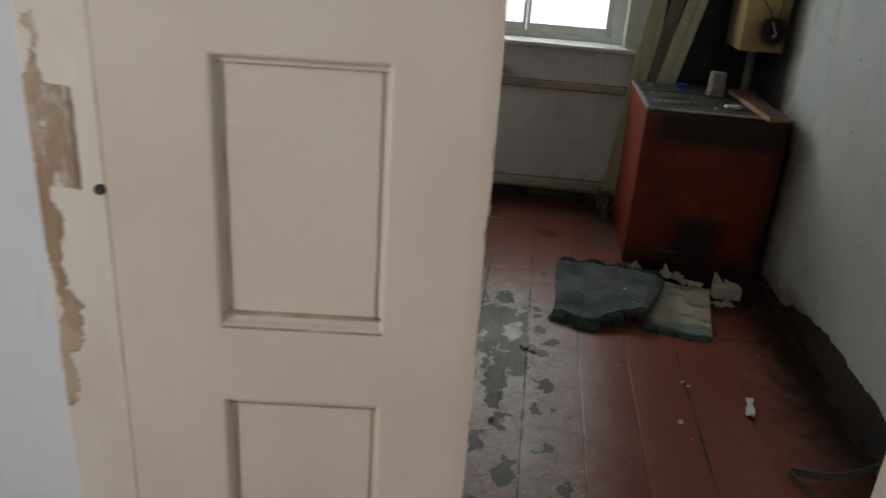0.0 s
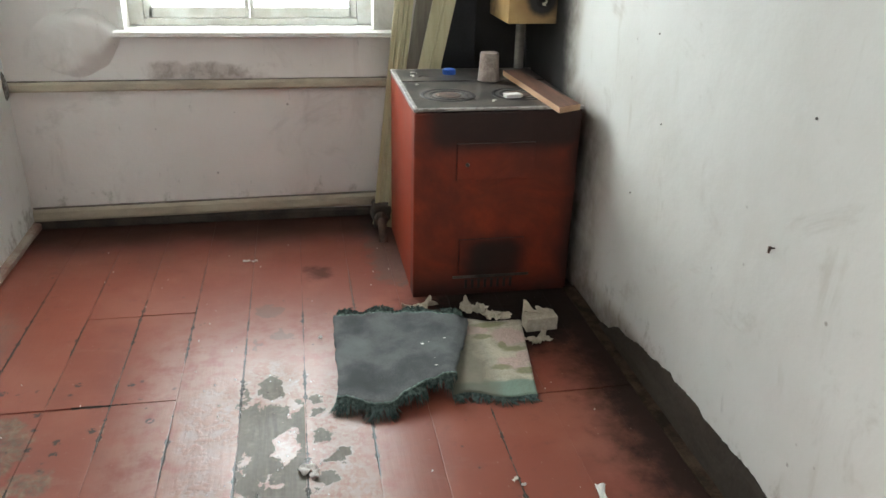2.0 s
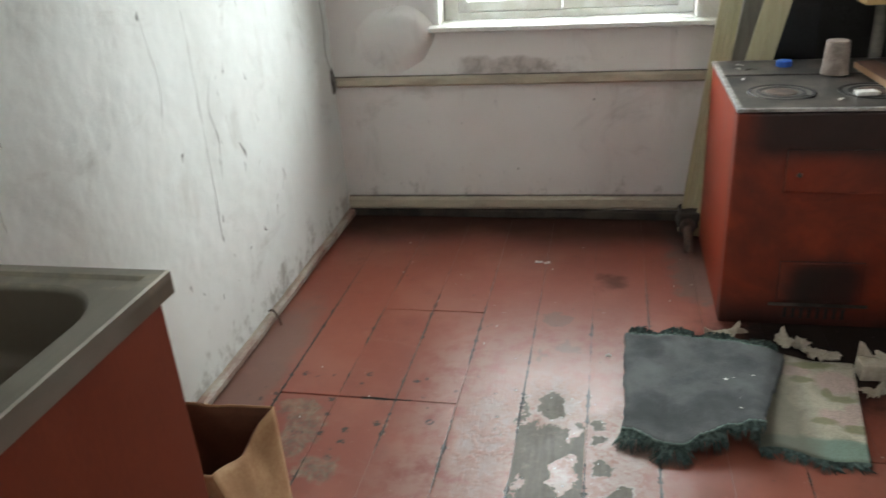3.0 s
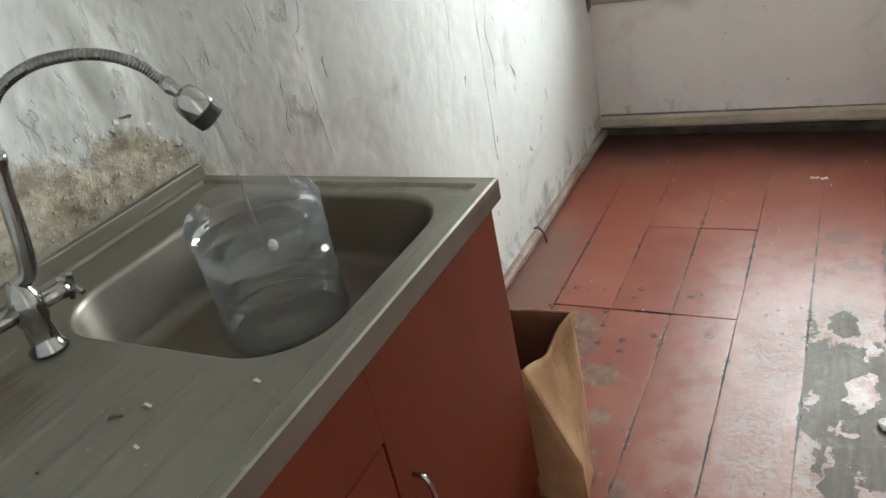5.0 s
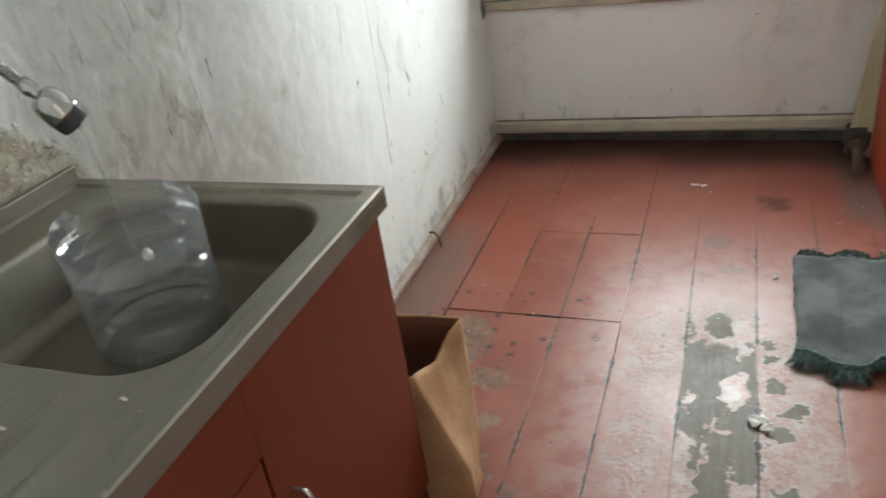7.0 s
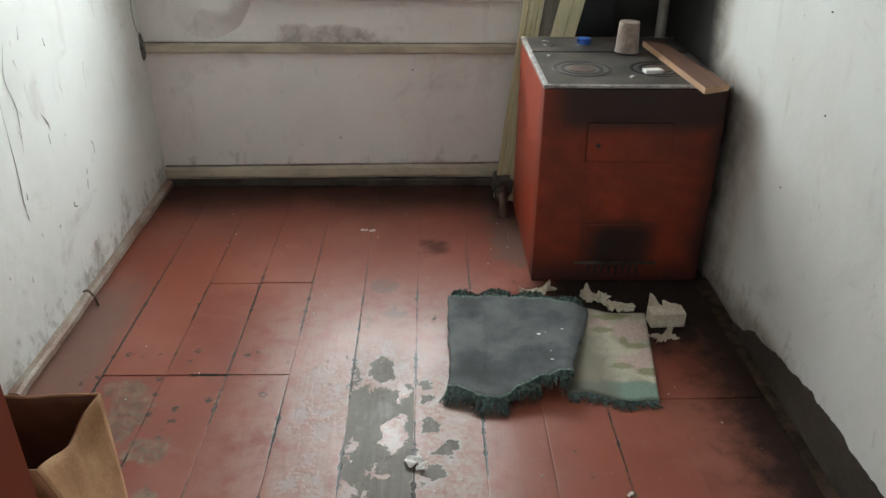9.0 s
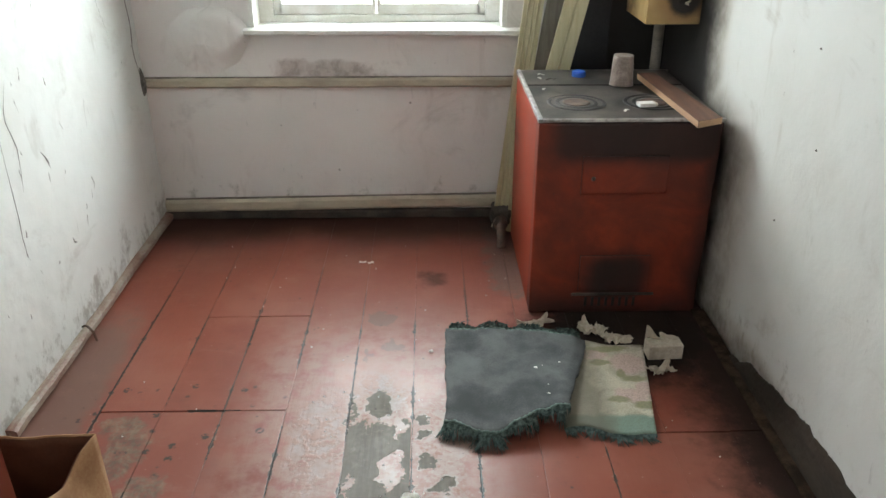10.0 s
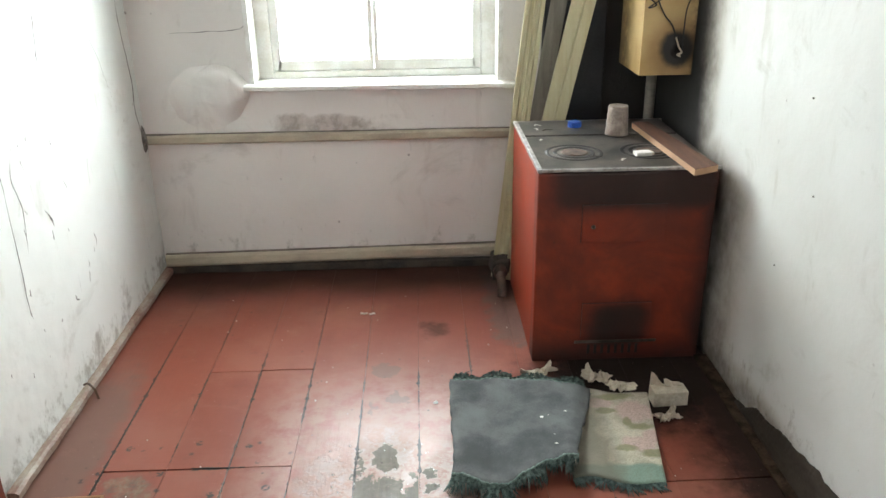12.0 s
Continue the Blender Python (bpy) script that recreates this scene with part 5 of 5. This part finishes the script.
def crumple(name, cx, cy, sx, sy, sz, turn, seed, material, label, category, group=""):
    """A torn, crumpled scrap with lifted corners."""
    def place(u, v):
        r = 1 + ripple((u * 3, v * 3, seed), 0.8, 0.7, seed)
        return ((u - 0.5) * sx * r, (v - 0.5) * sy * r, 0.004 + abs(ripple((u, v, seed), 2.7, sz * 2.2, seed)) + sz * 0.6 * abs(u - 0.5) * abs(v - 0.2))
    ob = part(name, sheet(14, 10, place, 0.003), material)
    ob.matrix_world = pose(cx, cy, 0, 0, 0, turn)
    return tagged(ob, label, category, group)


crumple("paper_scrap", 0.845, 2.46, 0.11, 0.045, 0.016, 20, 3, M_PAPER, "torn crumpled pale paper scrap by the rug", "scrap", "paper scraps by the rug")
crumple("paper_scrap", 1.04, 2.42, 0.10, 0.05, 0.022, -18, 5, M_PAPER, "torn crumpled pale paper scrap by the rug", "scrap", "paper scraps by the rug")
crumple("paper_scrap", 1.12, 2.36, 0.08, 0.05, 0.016, -10, 9, M_PAPER, "torn crumpled pale paper scrap by the rug", "scrap", "paper scraps by the rug")
crumple("paper_scrap", 1.235, 2.17, 0.08, 0.04, 0.014, 15, 12, M_PAPER, "torn crumpled pale paper scrap by the rug", "scrap", "paper scraps by the rug")
carton = thing("torn_carton", "small torn cream paper carton in front of the stove", "carton")
part("box_body", box((-0.06, -0.03, 0), (0.06, 0.03, 0.055), 0.004), M_PAPER, carton)
part("torn_flap", sheet(6, 5, lambda u, v: (-0.06 + 0.05 * u, 0.025 - 0.03 * u * v, 0.055 + 0.055 * v * (1 - u * 0.8) + 0.006 * math.sin(7 * u)), 0.002), M_PAPER, carton)
part("torn_flap", sheet(6, 5, lambda u, v: (-0.01 + 0.06 * u, 0.01 + 0.02 * v, 0.055 + 0.02 * v * (1 - u) + 0.003 * math.sin(9 * u)), 0.002), M_PAPER, carton)
carton.matrix_world = pose(1.265, 2.27, 0, 0, 0, 3)

# ---- litter on the floor ----
for i, (x, y, l, w, a) in enumerate(((1.167, 1.36, 0.115, 0.024, 78), (0.17, 2.985, 0.03, 0.012, 0), (0.205, 2.98, 0.025, 0.012, 20), (0.958, 1.475, 0.02, 0.008, 40), (0.975, 1.45, 0.014, 0.008, 10),
                                     (0.913, 1.216, 0.022, 0.014, 60), (0.40, 1.60, 0.045, 0.03, 30), (0.42, 1.58, 0.03, 0.02, 80), (0.09, 1.05, 0.03, 0.014, 15), (0.3, 1.1, 0.02, 0.012, 50), (0.46, 2.3, 0.014, 0.01, 20),
                                     (0.6, 2.45, 0.012, 0.01, 70), (0.5, 1.2, 0.016, 0.01, 0), (1.1, 2.0, 0.02, 0.01, 30))):
    bm = sheet(8, 4, lambda u, v, l=l, w=w, i=i: (l * (u - 0.5), w * (v - 0.5) * (1 + 0.3 * math.sin(7 * u + i)), 0.004 + 0.3 * w * abs(math.sin(4 * u + 3 * v + i))), 0.003)
    ob = part("white_scrap", bm, M_WHITE)
    ob.matrix_world = pose(x, y, 0, 0, 0, a)
    tagged(ob, "crumpled white paper strip on the floor" if l > 0.1 else "tiny white scrap on the floorboards", "scrap", "" if l > 0.1 else "scraps on the floor")
rng, bm = random.Random(11), bmesh.new()
for _ in range(170):
    x, y = (rng.gauss(0.32, 0.16), rng.uniform(0.5, 2.1)) if rng.random() < 0.6 else (rng.uniform(-0.5, 1.3), rng.uniform(0.6, 3.2))
    if y < 1.5 and x < -0.25:
        continue
    s, a = rng.uniform(0.0015, 0.0045), rng.uniform(0, 3)
    top = bm.verts.new((x, y, s * 0.9))
    ring = [bm.verts.new((x + s * rng.uniform(0.6, 1.3) * math.cos(a + k * 1.571), y + s * rng.uniform(0.6, 1.3) * math.sin(a + k * 1.571), -0.0025)) for k in range(4)]
    for k in range(4):
        bm.faces.new((ring[k], ring[(k + 1) % 4], top))
tagged(part("plaster_crumbs", bm, M_WHITE), "tiny crumbs of plaster scattered on the floor", "crumbs", kind="stuff")
tin = thing("bent_tin_strip", "bent strip of grey tin lying by the wall", "tin strip")
part("strip", sheet(24, 3, lambda u, v: (1.2 + 0.27 * u, 1.01 - 0.035 * math.sin(math.pi * u) + 0.055 * u, 0.003 + 0.028 * v + 0.02 * u), 0.003, (0, 1, 0)), M_TIN, tin)
part("strip", sheet(14, 3, lambda u, v: (1.468 - 0.02 * u, 1.065 - 0.16 * u, 0.003 + 0.05 * v * (1 - 0.5 * u)), 0.003, (-1, 0, 0)), M_TIN, tin)
part("strip", sheet(14, 3, lambda u, v: (1.2 + 0.06 * u, 1.01 - 0.13 * u, 0.003 + 0.02 * v), 0.003, (-1, 0, 0)), M_TIN, tin)
loop = part("wire_loop", tube(spline(((-0.79, 2.42, 0.045), (-0.765, 2.40, 0.06), (-0.74, 2.385, 0.045), (-0.735, 2.39, 0.004)), 6), 0.004, 8), M_RUST)
tagged(loop, "small dark wire loop over the baseboard", "wire")
nail = thing("wall_nail", "dark bent nail in the whitewashed wall", "nail")
part("shank", tube(((1.52, 1.345, 0.722), (1.484, 1.345, 0.722)), 0.002, 8), M_RUST, nail)
part("nail_head", tube(((1.485, 1.345, 0.727), (1.483, 1.344, 0.711)), [0.0042, 0.003], 10), M_RUST, nail)
for y, z, r in ((1.30, 1.04, 0.007), (2.08, 1.093, 0.006), (1.99, 0.842, 0.006), (2.14, 0.57, 0.006)):
    ob = part("plaster_chip", lathe(((0.0, 0.004), (r * 0.35, 0.0035), (r * 0.55, 0.0), (0.0, 0.0)), (0, 0, 0), 9), M_CRACK)
    ob.matrix_world = pose(RIGHT - 0.003, y, z, 0, -90, 0)
    tagged(ob, "small dark chip in the plaster", "chip", "plaster chips", "structure")

# ---- sink cabinet ----
CX, CY0, CY1, CZ = -0.335, 0.0, 1.155, 0.815
cab = thing("sink_cabinet", "red-brown laminate sink base cabinet with doors", "cabinet")
part("side_panel", box((-1.06, CY1 - 0.018, 0.0), (CX, CY1, CZ), 0.001), M_CABINET, cab)
part("side_panel", box((-1.06, CY0, 0.0), (CX, CY0 + 0.018, CZ), 0.001), M_CABINET, cab)
part("base_panel", box((-1.06, CY0 + 0.018, 0.09), (CX - 0.02, CY1 - 0.018, 0.108)), M_CABINET, cab)
part("plinth", box((CX - 0.05, CY0 + 0.018, 0.0), (CX - 0.035, CY1 - 0.018, 0.09)), M_CABINET, cab)
part("drawer_front", box((CX - 0.001, CY0 + 0.004, 0.661), (CX + 0.011, 0.6535, 0.812), 0.001), M_CABINET, cab)


def bow(y, z0, z1, parent):
    pts = spline(((CX + 0.01, y, z0), (CX + 0.034, y, z0 + 0.006), (CX + 0.042, y, (z0 + z1) / 2), (CX + 0.034, y, z1 - 0.006), (CX + 0.01, y, z1)), 6)
    part("handle", tube(pts, 0.0045, 8), M_CHROME, parent, "chrome bow handle", smooth=True)


for y0, y1, hy, zt in ((0.654, CY1 - 0.004, 0.70, 0.812), (CY0 + 0.004, 0.648, 0.58, 0.656)):
    d = part("door", box((CX - 0.001, y0, 0.1), (CX + 0.011, y1, zt), 0.0012), M_CABINET, cab)
    bow(hy, 0.45, 0.548, d)

# ---- steel sink top ----
sink = thing("kitchen_sink", "dull stainless steel sink top with a draining board", "sink")
KX0, KX1, KY0, KY1, KZ = -1.085, -0.318, 0.0, 1.19, 0.85
bx0, bx1, by0, by1 = -0.935, -0.379, 0.585, 1.128
bc = ((bx0 + bx1) / 2, (by0 + by1) / 2)


def ray_rect(a, lo, hi, r):
    """Where a ray from the basin's middle at angle a leaves a rectangle with corners rounded by r."""
    d = Vector((math.cos(a), math.sin(a)))
    near, far = 0.0, 3.0
    for _ in range(40):
        s = (near + far) / 2
        x, y = bc[0] + d.x * s, bc[1] + d.y * s
        qx = max(lo[0] + r - x, x - (hi[0] - r), 0.0)
        qy = max(lo[1] + r - y, y - (hi[1] - r), 0.0)
        inside = math.hypot(qx, qy) <= r
        near, far = (s, far) if inside else (near, s)
    return bc[0] + d.x * near, bc[1] + d.y * near


def inset(d):
    return (KX0 + d, KY0 + d), (KX1 - d, KY1 - d)


angles = {round(2 * math.pi * k / 120 - math.pi, 5) for k in range(120)}
for d in (0.0, 0.03, 0.036):
    (ax, ay), (cx, cy) = inset(d)
    for x in (ax, cx):
        for y in (ay, cy):
            angles.add(round(math.atan2(y - bc[1], x - bc[0]), 5))
angles = sorted(angles)
rings = [(*inset(0.0), 0.001, KZ - 0.046), (*inset(0.0), 0.001, KZ - 0.003), (*inset(0.004), 0.001, KZ), (*inset(0.03), 0.001, KZ), (*inset(0.038), 0.001, KZ - 0.006),
         ((bx0, by0), (bx1, by1), 0.13, KZ - 0.0065), ((bx0 + 0.004, by0 + 0.004), (bx1 - 0.004, by1 - 0.004), 0.127, KZ - 0.009), ((bx0 + 0.008, by0 + 0.008), (bx1 - 0.008, by1 - 0.008), 0.124, KZ - 0.02),
         ((bx0 + 0.022, by0 + 0.022), (bx1 - 0.022, by1 - 0.022), 0.11, KZ - 0.13), ((bx0 + 0.035, by0 + 0.035), (bx1 - 0.035, by1 - 0.035), 0.1, KZ - 0.152), ((bx0 + 0.06, by0 + 0.06), (bx1 - 0.06, by1 - 0.06), 0.08, KZ - 0.16)]
bm = bmesh.new()
loops = [[bm.verts.new((*ray_rect(a, lo, hi, r), z)) for a in angles] for lo, hi, r, z in rings]
for a, b in zip(loops, loops[1:]):
    for k in range(len(angles)):
        j = (k + 1) % len(angles)
        bm.faces.new((a[k], a[j], b[j], b[k]))
bm.faces.new(loops[-1])
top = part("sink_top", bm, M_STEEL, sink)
for face in top.data.polygons:
    face.use_smooth = face.center.z < KZ - 0.008 and face.center.x > bx0 - 0.01 and abs(face.center.x - bc[0]) < 0.29
part("upstand", box((KX0 - 0.004, KY0, KZ - 0.03), (KX0 + 0.014, KY1, KZ + 0.03), 0.004), M_STEEL, sink)
for k in range(7):
    x = -0.915 + k * 0.08
    part("drain_ridge", sheet(8, 20, lambda u, v, x=x: (x + 0.034 * (u - 0.5) * min(1.0, 6 * (1 - v) + 0.3), 0.05 + 0.5 * v, KZ - 0.0072 + 0.0034 * math.sin(math.pi * u) ** 2 * min(1.0, 8 * v, 8 * (1 - v))), 0.002), M_STEEL, sink, smooth=True)
drain = part("drain", lathe(((0.0, 0.0), (0.012, 0.0), (0.03, 0.002), (0.038, 0.004), (0.042, 0.003), (0.044, 0.0)), (-0.62, 0.82, KZ - 0.1598), 24), M_STEEL_DARK, sink, "brown-stained metal drain")
for x, y, a, l in ((-0.58, 0.44, 40, 0.02), (-0.55, 0.47, 10, 0.013), (-0.6, 0.33, 100, 0.008), (-0.42, 0.55, 10, 0.01), (-0.5, 0.4, 12, 0.008)):
    bm = sheet(4, 2, lambda u, v, l=l: (l * (u - 0.5), 0.005 * (v - 0.5), 0.002 + 0.002 * math.sin(5 * u)), 0.0015)
    ob = part("food_scrap", bm, M_PLANK_SOOT if a > 15 else M_PAPER)
    ob.matrix_world = pose(x, y, KZ - 0.0055, 0, 0, a)
    tagged(ob, "small dry scrap on the draining board", "scrap", "scraps on the sink")

# ---- tap ----
tap = thing("kitchen_tap", "chrome tap with a flexible ribbed spout", "tap")
tb = Vector((-0.845, 0.545, KZ - 0.006))
part("base", lathe(((0.0, 0.0), (0.03, 0.0), (0.031, 0.006), (0.024, 0.014), (0.022, 0.05), (0.026, 0.06), (0.026, 0.1), (0.02, 0.112), (0.015, 0.128), (0.0, 0.13)), tb, 28), M_CHROME, tap, smooth=True)
for s in (-1, 1):
    a = tb + Vector((0, 0, 0.078))
    arm = part("valve_arm", tube((a, a + Vector((0.012 * s, 0.05 * s, 0.0)), a + Vector((0.014 * s, 0.062 * s, 0.0))), [0.013, 0.013, 0.016], 14), M_CHROME, tap, smooth=True)
    for k in range(4):
        q = a + Vector((0.0155 * s, 0.07 * s, 0))
        w = Matrix.Rotation(math.pi / 2 * k + 0.4, 3, "Y") @ Vector((0, 0, 0.026))
        part("spoke", tube((q, q + w), [0.007, 0.005], 8), M_CHROME, arm)
stem = spline((tb + Vector((0, 0, 0.12)), (-0.822, 0.562, 0.993), (-0.806, 0.575, 1.12), (-0.798, 0.581, 1.17)), 6)
part("stem", tube(stem, [0.0135] * (len(stem) - 3) + [0.015, 0.0155, 0.0145], 16), M_CHROME, tap, smooth=True)
arc = spline(((-0.798, 0.581, 1.17), (-0.788, 0.59, 1.215), (-0.766, 0.61, 1.252), (-0.73, 0.643, 1.272), (-0.69, 0.68, 1.273), (-0.656, 0.713, 1.26), (-0.63, 0.739, 1.235), (-0.613, 0.755, 1.204)), 34)
part("ribbed_hose", tube(arc, [0.009 if i % 4 < 2 else 0.0085 for i in range(len(arc))], 16), M_HOSE, tap, "ribbed steel hose", smooth=False)
h0, hd = Vector((-0.613, 0.755, 1.204)), Vector((0.45, 0.35, -0.82)).normalized()
part("joint", tube([h0 - hd * 0.004, h0 + hd * 0.012, h0 + hd * 0.02, h0 + hd * 0.026], [0.0105, 0.012, 0.009, 0.012], 14), M_CHROME, tap, smooth=True)
head = part("spray_head", tube([h0 + hd * d for d in (0.022, 0.027, 0.037, 0.062, 0.067)], [0.012, 0.02, 0.024, 0.0265, 0.0255], 24), M_CHROME, tap, smooth=True)
part("nozzle", tube([h0 + hd * d for d in (0.062, 0.067, 0.083, 0.087)], [0.02, 0.0257, 0.0245, 0.018], 20), M_RUBBER, head, "black rubber nozzle")
tip = h0 + hd * 0.087
flow = spline((tip, tip + Vector((0.004, 0.004, -0.06)), tip + Vector((-0.01, 0.02, -0.14)), tip + Vector((-0.02, 0.035, -0.25))), 8)
water = part("water_stream", tube(flow, [0.0026 + 0.0007 * math.sin(i * 2.1) for i in range(len(flow))], 10), M_WATER, smooth=True)
tagged(water, "thin stream of water running into the cut bottle", "water")

# ---- cut plastic bottle in the basin ----
bottle = thing("cut_bottle", "large clear plastic bottle cut open, in the sink", "bottle")
JB = Vector((-0.652, 0.878, KZ - 0.1595))


def bottle_wall(u, v):
    a = 2 * math.pi * u
    z = v * (0.236 - 0.024 * math.cos(a + 0.777) + 0.003 * math.sin(3 * a) + 0.003 * math.sin(11 * a) - 0.022 * math.exp(-((math.remainder(a + 1.5, 2 * math.pi)) / 0.35) ** 2))
    ring = max(0.0, math.cos(2 * math.pi * (z - 0.03) / 0.042)) ** 3 * (0.12 < v < 0.85)
    r = 0.119 + 0.002 * v - 0.009 * ring + ripple((math.cos(a), math.sin(a), z * 6), 2.2, 0.0022, 4) * min(1, v * 3) + 0.003 * math.sin(2 * a + 6 * v) * v - (0.014 if v < 0.03 else 0.0)
    return JB + Vector((r * math.cos(a), r * math.sin(a), 0.002 + z))


bm = sheet(72, 40, bottle_wall)
bmesh.ops.remove_doubles(bm, verts=bm.verts, dist=0.0003)
part("bottle_wall", bm, M_PET, bottle, smooth=True)
part("bottle_base", lathe(((0.0, 0.014), (0.03, 0.008), (0.08, 0.002), (0.104, 0.004)), JB, 36), M_BASE, bottle, smooth=True)
part("torn_flap", sheet(10, 10, lambda u, v: JB + Vector(((0.12 - 0.04 * v) * math.cos(-0.2 + 1.0 * u), (0.12 - 0.04 * v) * math.sin(-0.2 + 1.0 * u), 0.226 - 0.05 * v + 0.008 * math.sin(5 * u)))), M_PET, bottle)
part("water", lathe(((0.0, 0.0), (0.1165, 0.0)), JB + Vector((0, 0, 0.165)), 40), M_WATER, bottle)
part("splash", lathe(((0.0, 0.0), (0.008, 0.002), (0.009, 0.012), (0.004, 0.02), (0.0, 0.021)), JB + Vector((0.03, -0.01, 0.165)), 10), M_WHITE, bottle, "white splash of water")

# ---- paper bag beside the cabinet ----
bag = thing("paper_bag", "open brown kraft paper bag standing beside the cabinet", "paper bag")
G = ((-0.66, 1.205), (-0.215, 1.163), (-0.285, 1.41), (-0.66, 1.45))
RIM = ((-0.66, 1.205), (-0.345, 1.205), (-0.297, 1.428), (-0.66, 1.45))


def bag_side(a, b, c, d, h0, h1, dip, seed):
    a, b, c, d = (Vector((*p, 0)) for p in (a, b, c, d))
    way = (b - a).normalized()
    out = Vector((way.y, -way.x, 0))

    def place(u, v):
        p = a.lerp(b, u).lerp(c.lerp(d, u), max(0.0, v * 1.6 - 0.6) + 0.15 * v * (1 - v))
        z = v * (h0 + (h1 - h0) * u - dip * math.sin(math.pi * u) ** 2)
        return p + Vector((0, 0, z)) + out * (ripple((u, v, seed), 2.4, 0.013, seed) * math.sin(math.pi * u) - 0.012 * v * math.sin(math.pi * u) * math.sin(math.pi * v * 0.9))
    return sheet(16, 16, place, 0.0025, -out)


for k, (h0, h1, dip) in enumerate(((0.37, 0.362, 0.004), (0.362, 0.378, 0.032), (0.378, 0.37, 0.002), (0.37, 0.34, 0.01))):
    part("bag_side", bag_side(G[k], G[(k + 1) % 4], RIM[k], RIM[(k + 1) % 4], h0, h1, dip, k + 1.5), M_KRAFT, bag, smooth=True)
# added inner sheets that paint the bag's depth dark
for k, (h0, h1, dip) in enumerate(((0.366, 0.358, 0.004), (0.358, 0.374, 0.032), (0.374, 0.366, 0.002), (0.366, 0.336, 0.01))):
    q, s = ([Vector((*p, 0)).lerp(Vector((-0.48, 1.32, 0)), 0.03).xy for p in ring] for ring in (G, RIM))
    part("shaded_inside", bag_side(q[k], q[(k + 1) % 4], s[k], s[(k + 1) % 4], h0, h1, dip, k + 1.5), M_KRAFT_SHADED, bag, "inside of the bag, its shade painted dark brown", smooth=True)
part("bag_bottom", box((-0.65, 1.212, 0.0), (-0.295, 1.405, 0.004)), M_KRAFT, bag)

# ---- floorboards, each a piece of the floor ----
lines = (-1.4, -1.16, -0.965, -0.77, -0.575, -0.38, -0.19, 0.005, 0.203, 0.401, 0.597, 0.778, 0.97, 1.165, 1.36, 1.56, 1.74, 1.9)
joints = {4: (1.99,), 5: (1.99, 2.553), 6: (1.99, 2.556), 12: (1.86,), 13: (1.862,), 14: (1.865,)}
rng = random.Random(4)
for i, (x0, x1) in enumerate(zip(lines, lines[1:])):
    cuts = [-3.0, -0.02 if i % 3 else -0.9, *joints.get(i, ()), BACK]
    for y0, y1 in zip(cuts, cuts[1:]):
        g = rng.uniform(0.0003, 0.0009)
        gy = 0.003 if y0 > 0 or y1 < 3 else 0.001
        lift = rng.uniform(-0.0022, 0.0)
        n = max(4, int((y1 - y0) / 0.08))

        def board(u, v, x0=x0, x1=x1, y0=y0, y1=y1, g=g, gy=gy, lift=lift):
            y = y0 + gy + (y1 - y0 - 2 * gy) * v
            edge = 0.0003 * (abs(2 * u - 1) > 0.99)
            wob = ripple((x0 if u < 0.5 else x1, y, 0), 7, 0.0012, 1)
            return (x0 + g + (x1 - x0 - 2 * g) * u + (wob if u < 0.1 or u > 0.9 else 0), y, lift - edge + 0.0015 * math.cos(2 * (u - 0.5)) - 0.0015)
        bm = bmesh.new()
        us = (0.0, 0.015, 0.5, 0.985, 1.0)
        rows = [[bm.verts.new(board(u, k / n)) for u in us] for k in range(n + 1)]
        for a, b in zip(rows, rows[1:]):
            for k in range(4):
                bm.faces.new((a[k], a[k + 1], b[k + 1], b[k]))
        rim = [r[0] for r in rows] + rows[-1][1:] + [r[4] for r in rows[-2::-1]] + rows[0][3:0:-1]
        low = [bm.verts.new((v.co.x, v.co.y, -0.011)) for v in rim]
        for k in range(len(rim)):
            j = (k + 1) % len(rim)
            bm.faces.new((rim[k], rim[j], low[j], low[k]))
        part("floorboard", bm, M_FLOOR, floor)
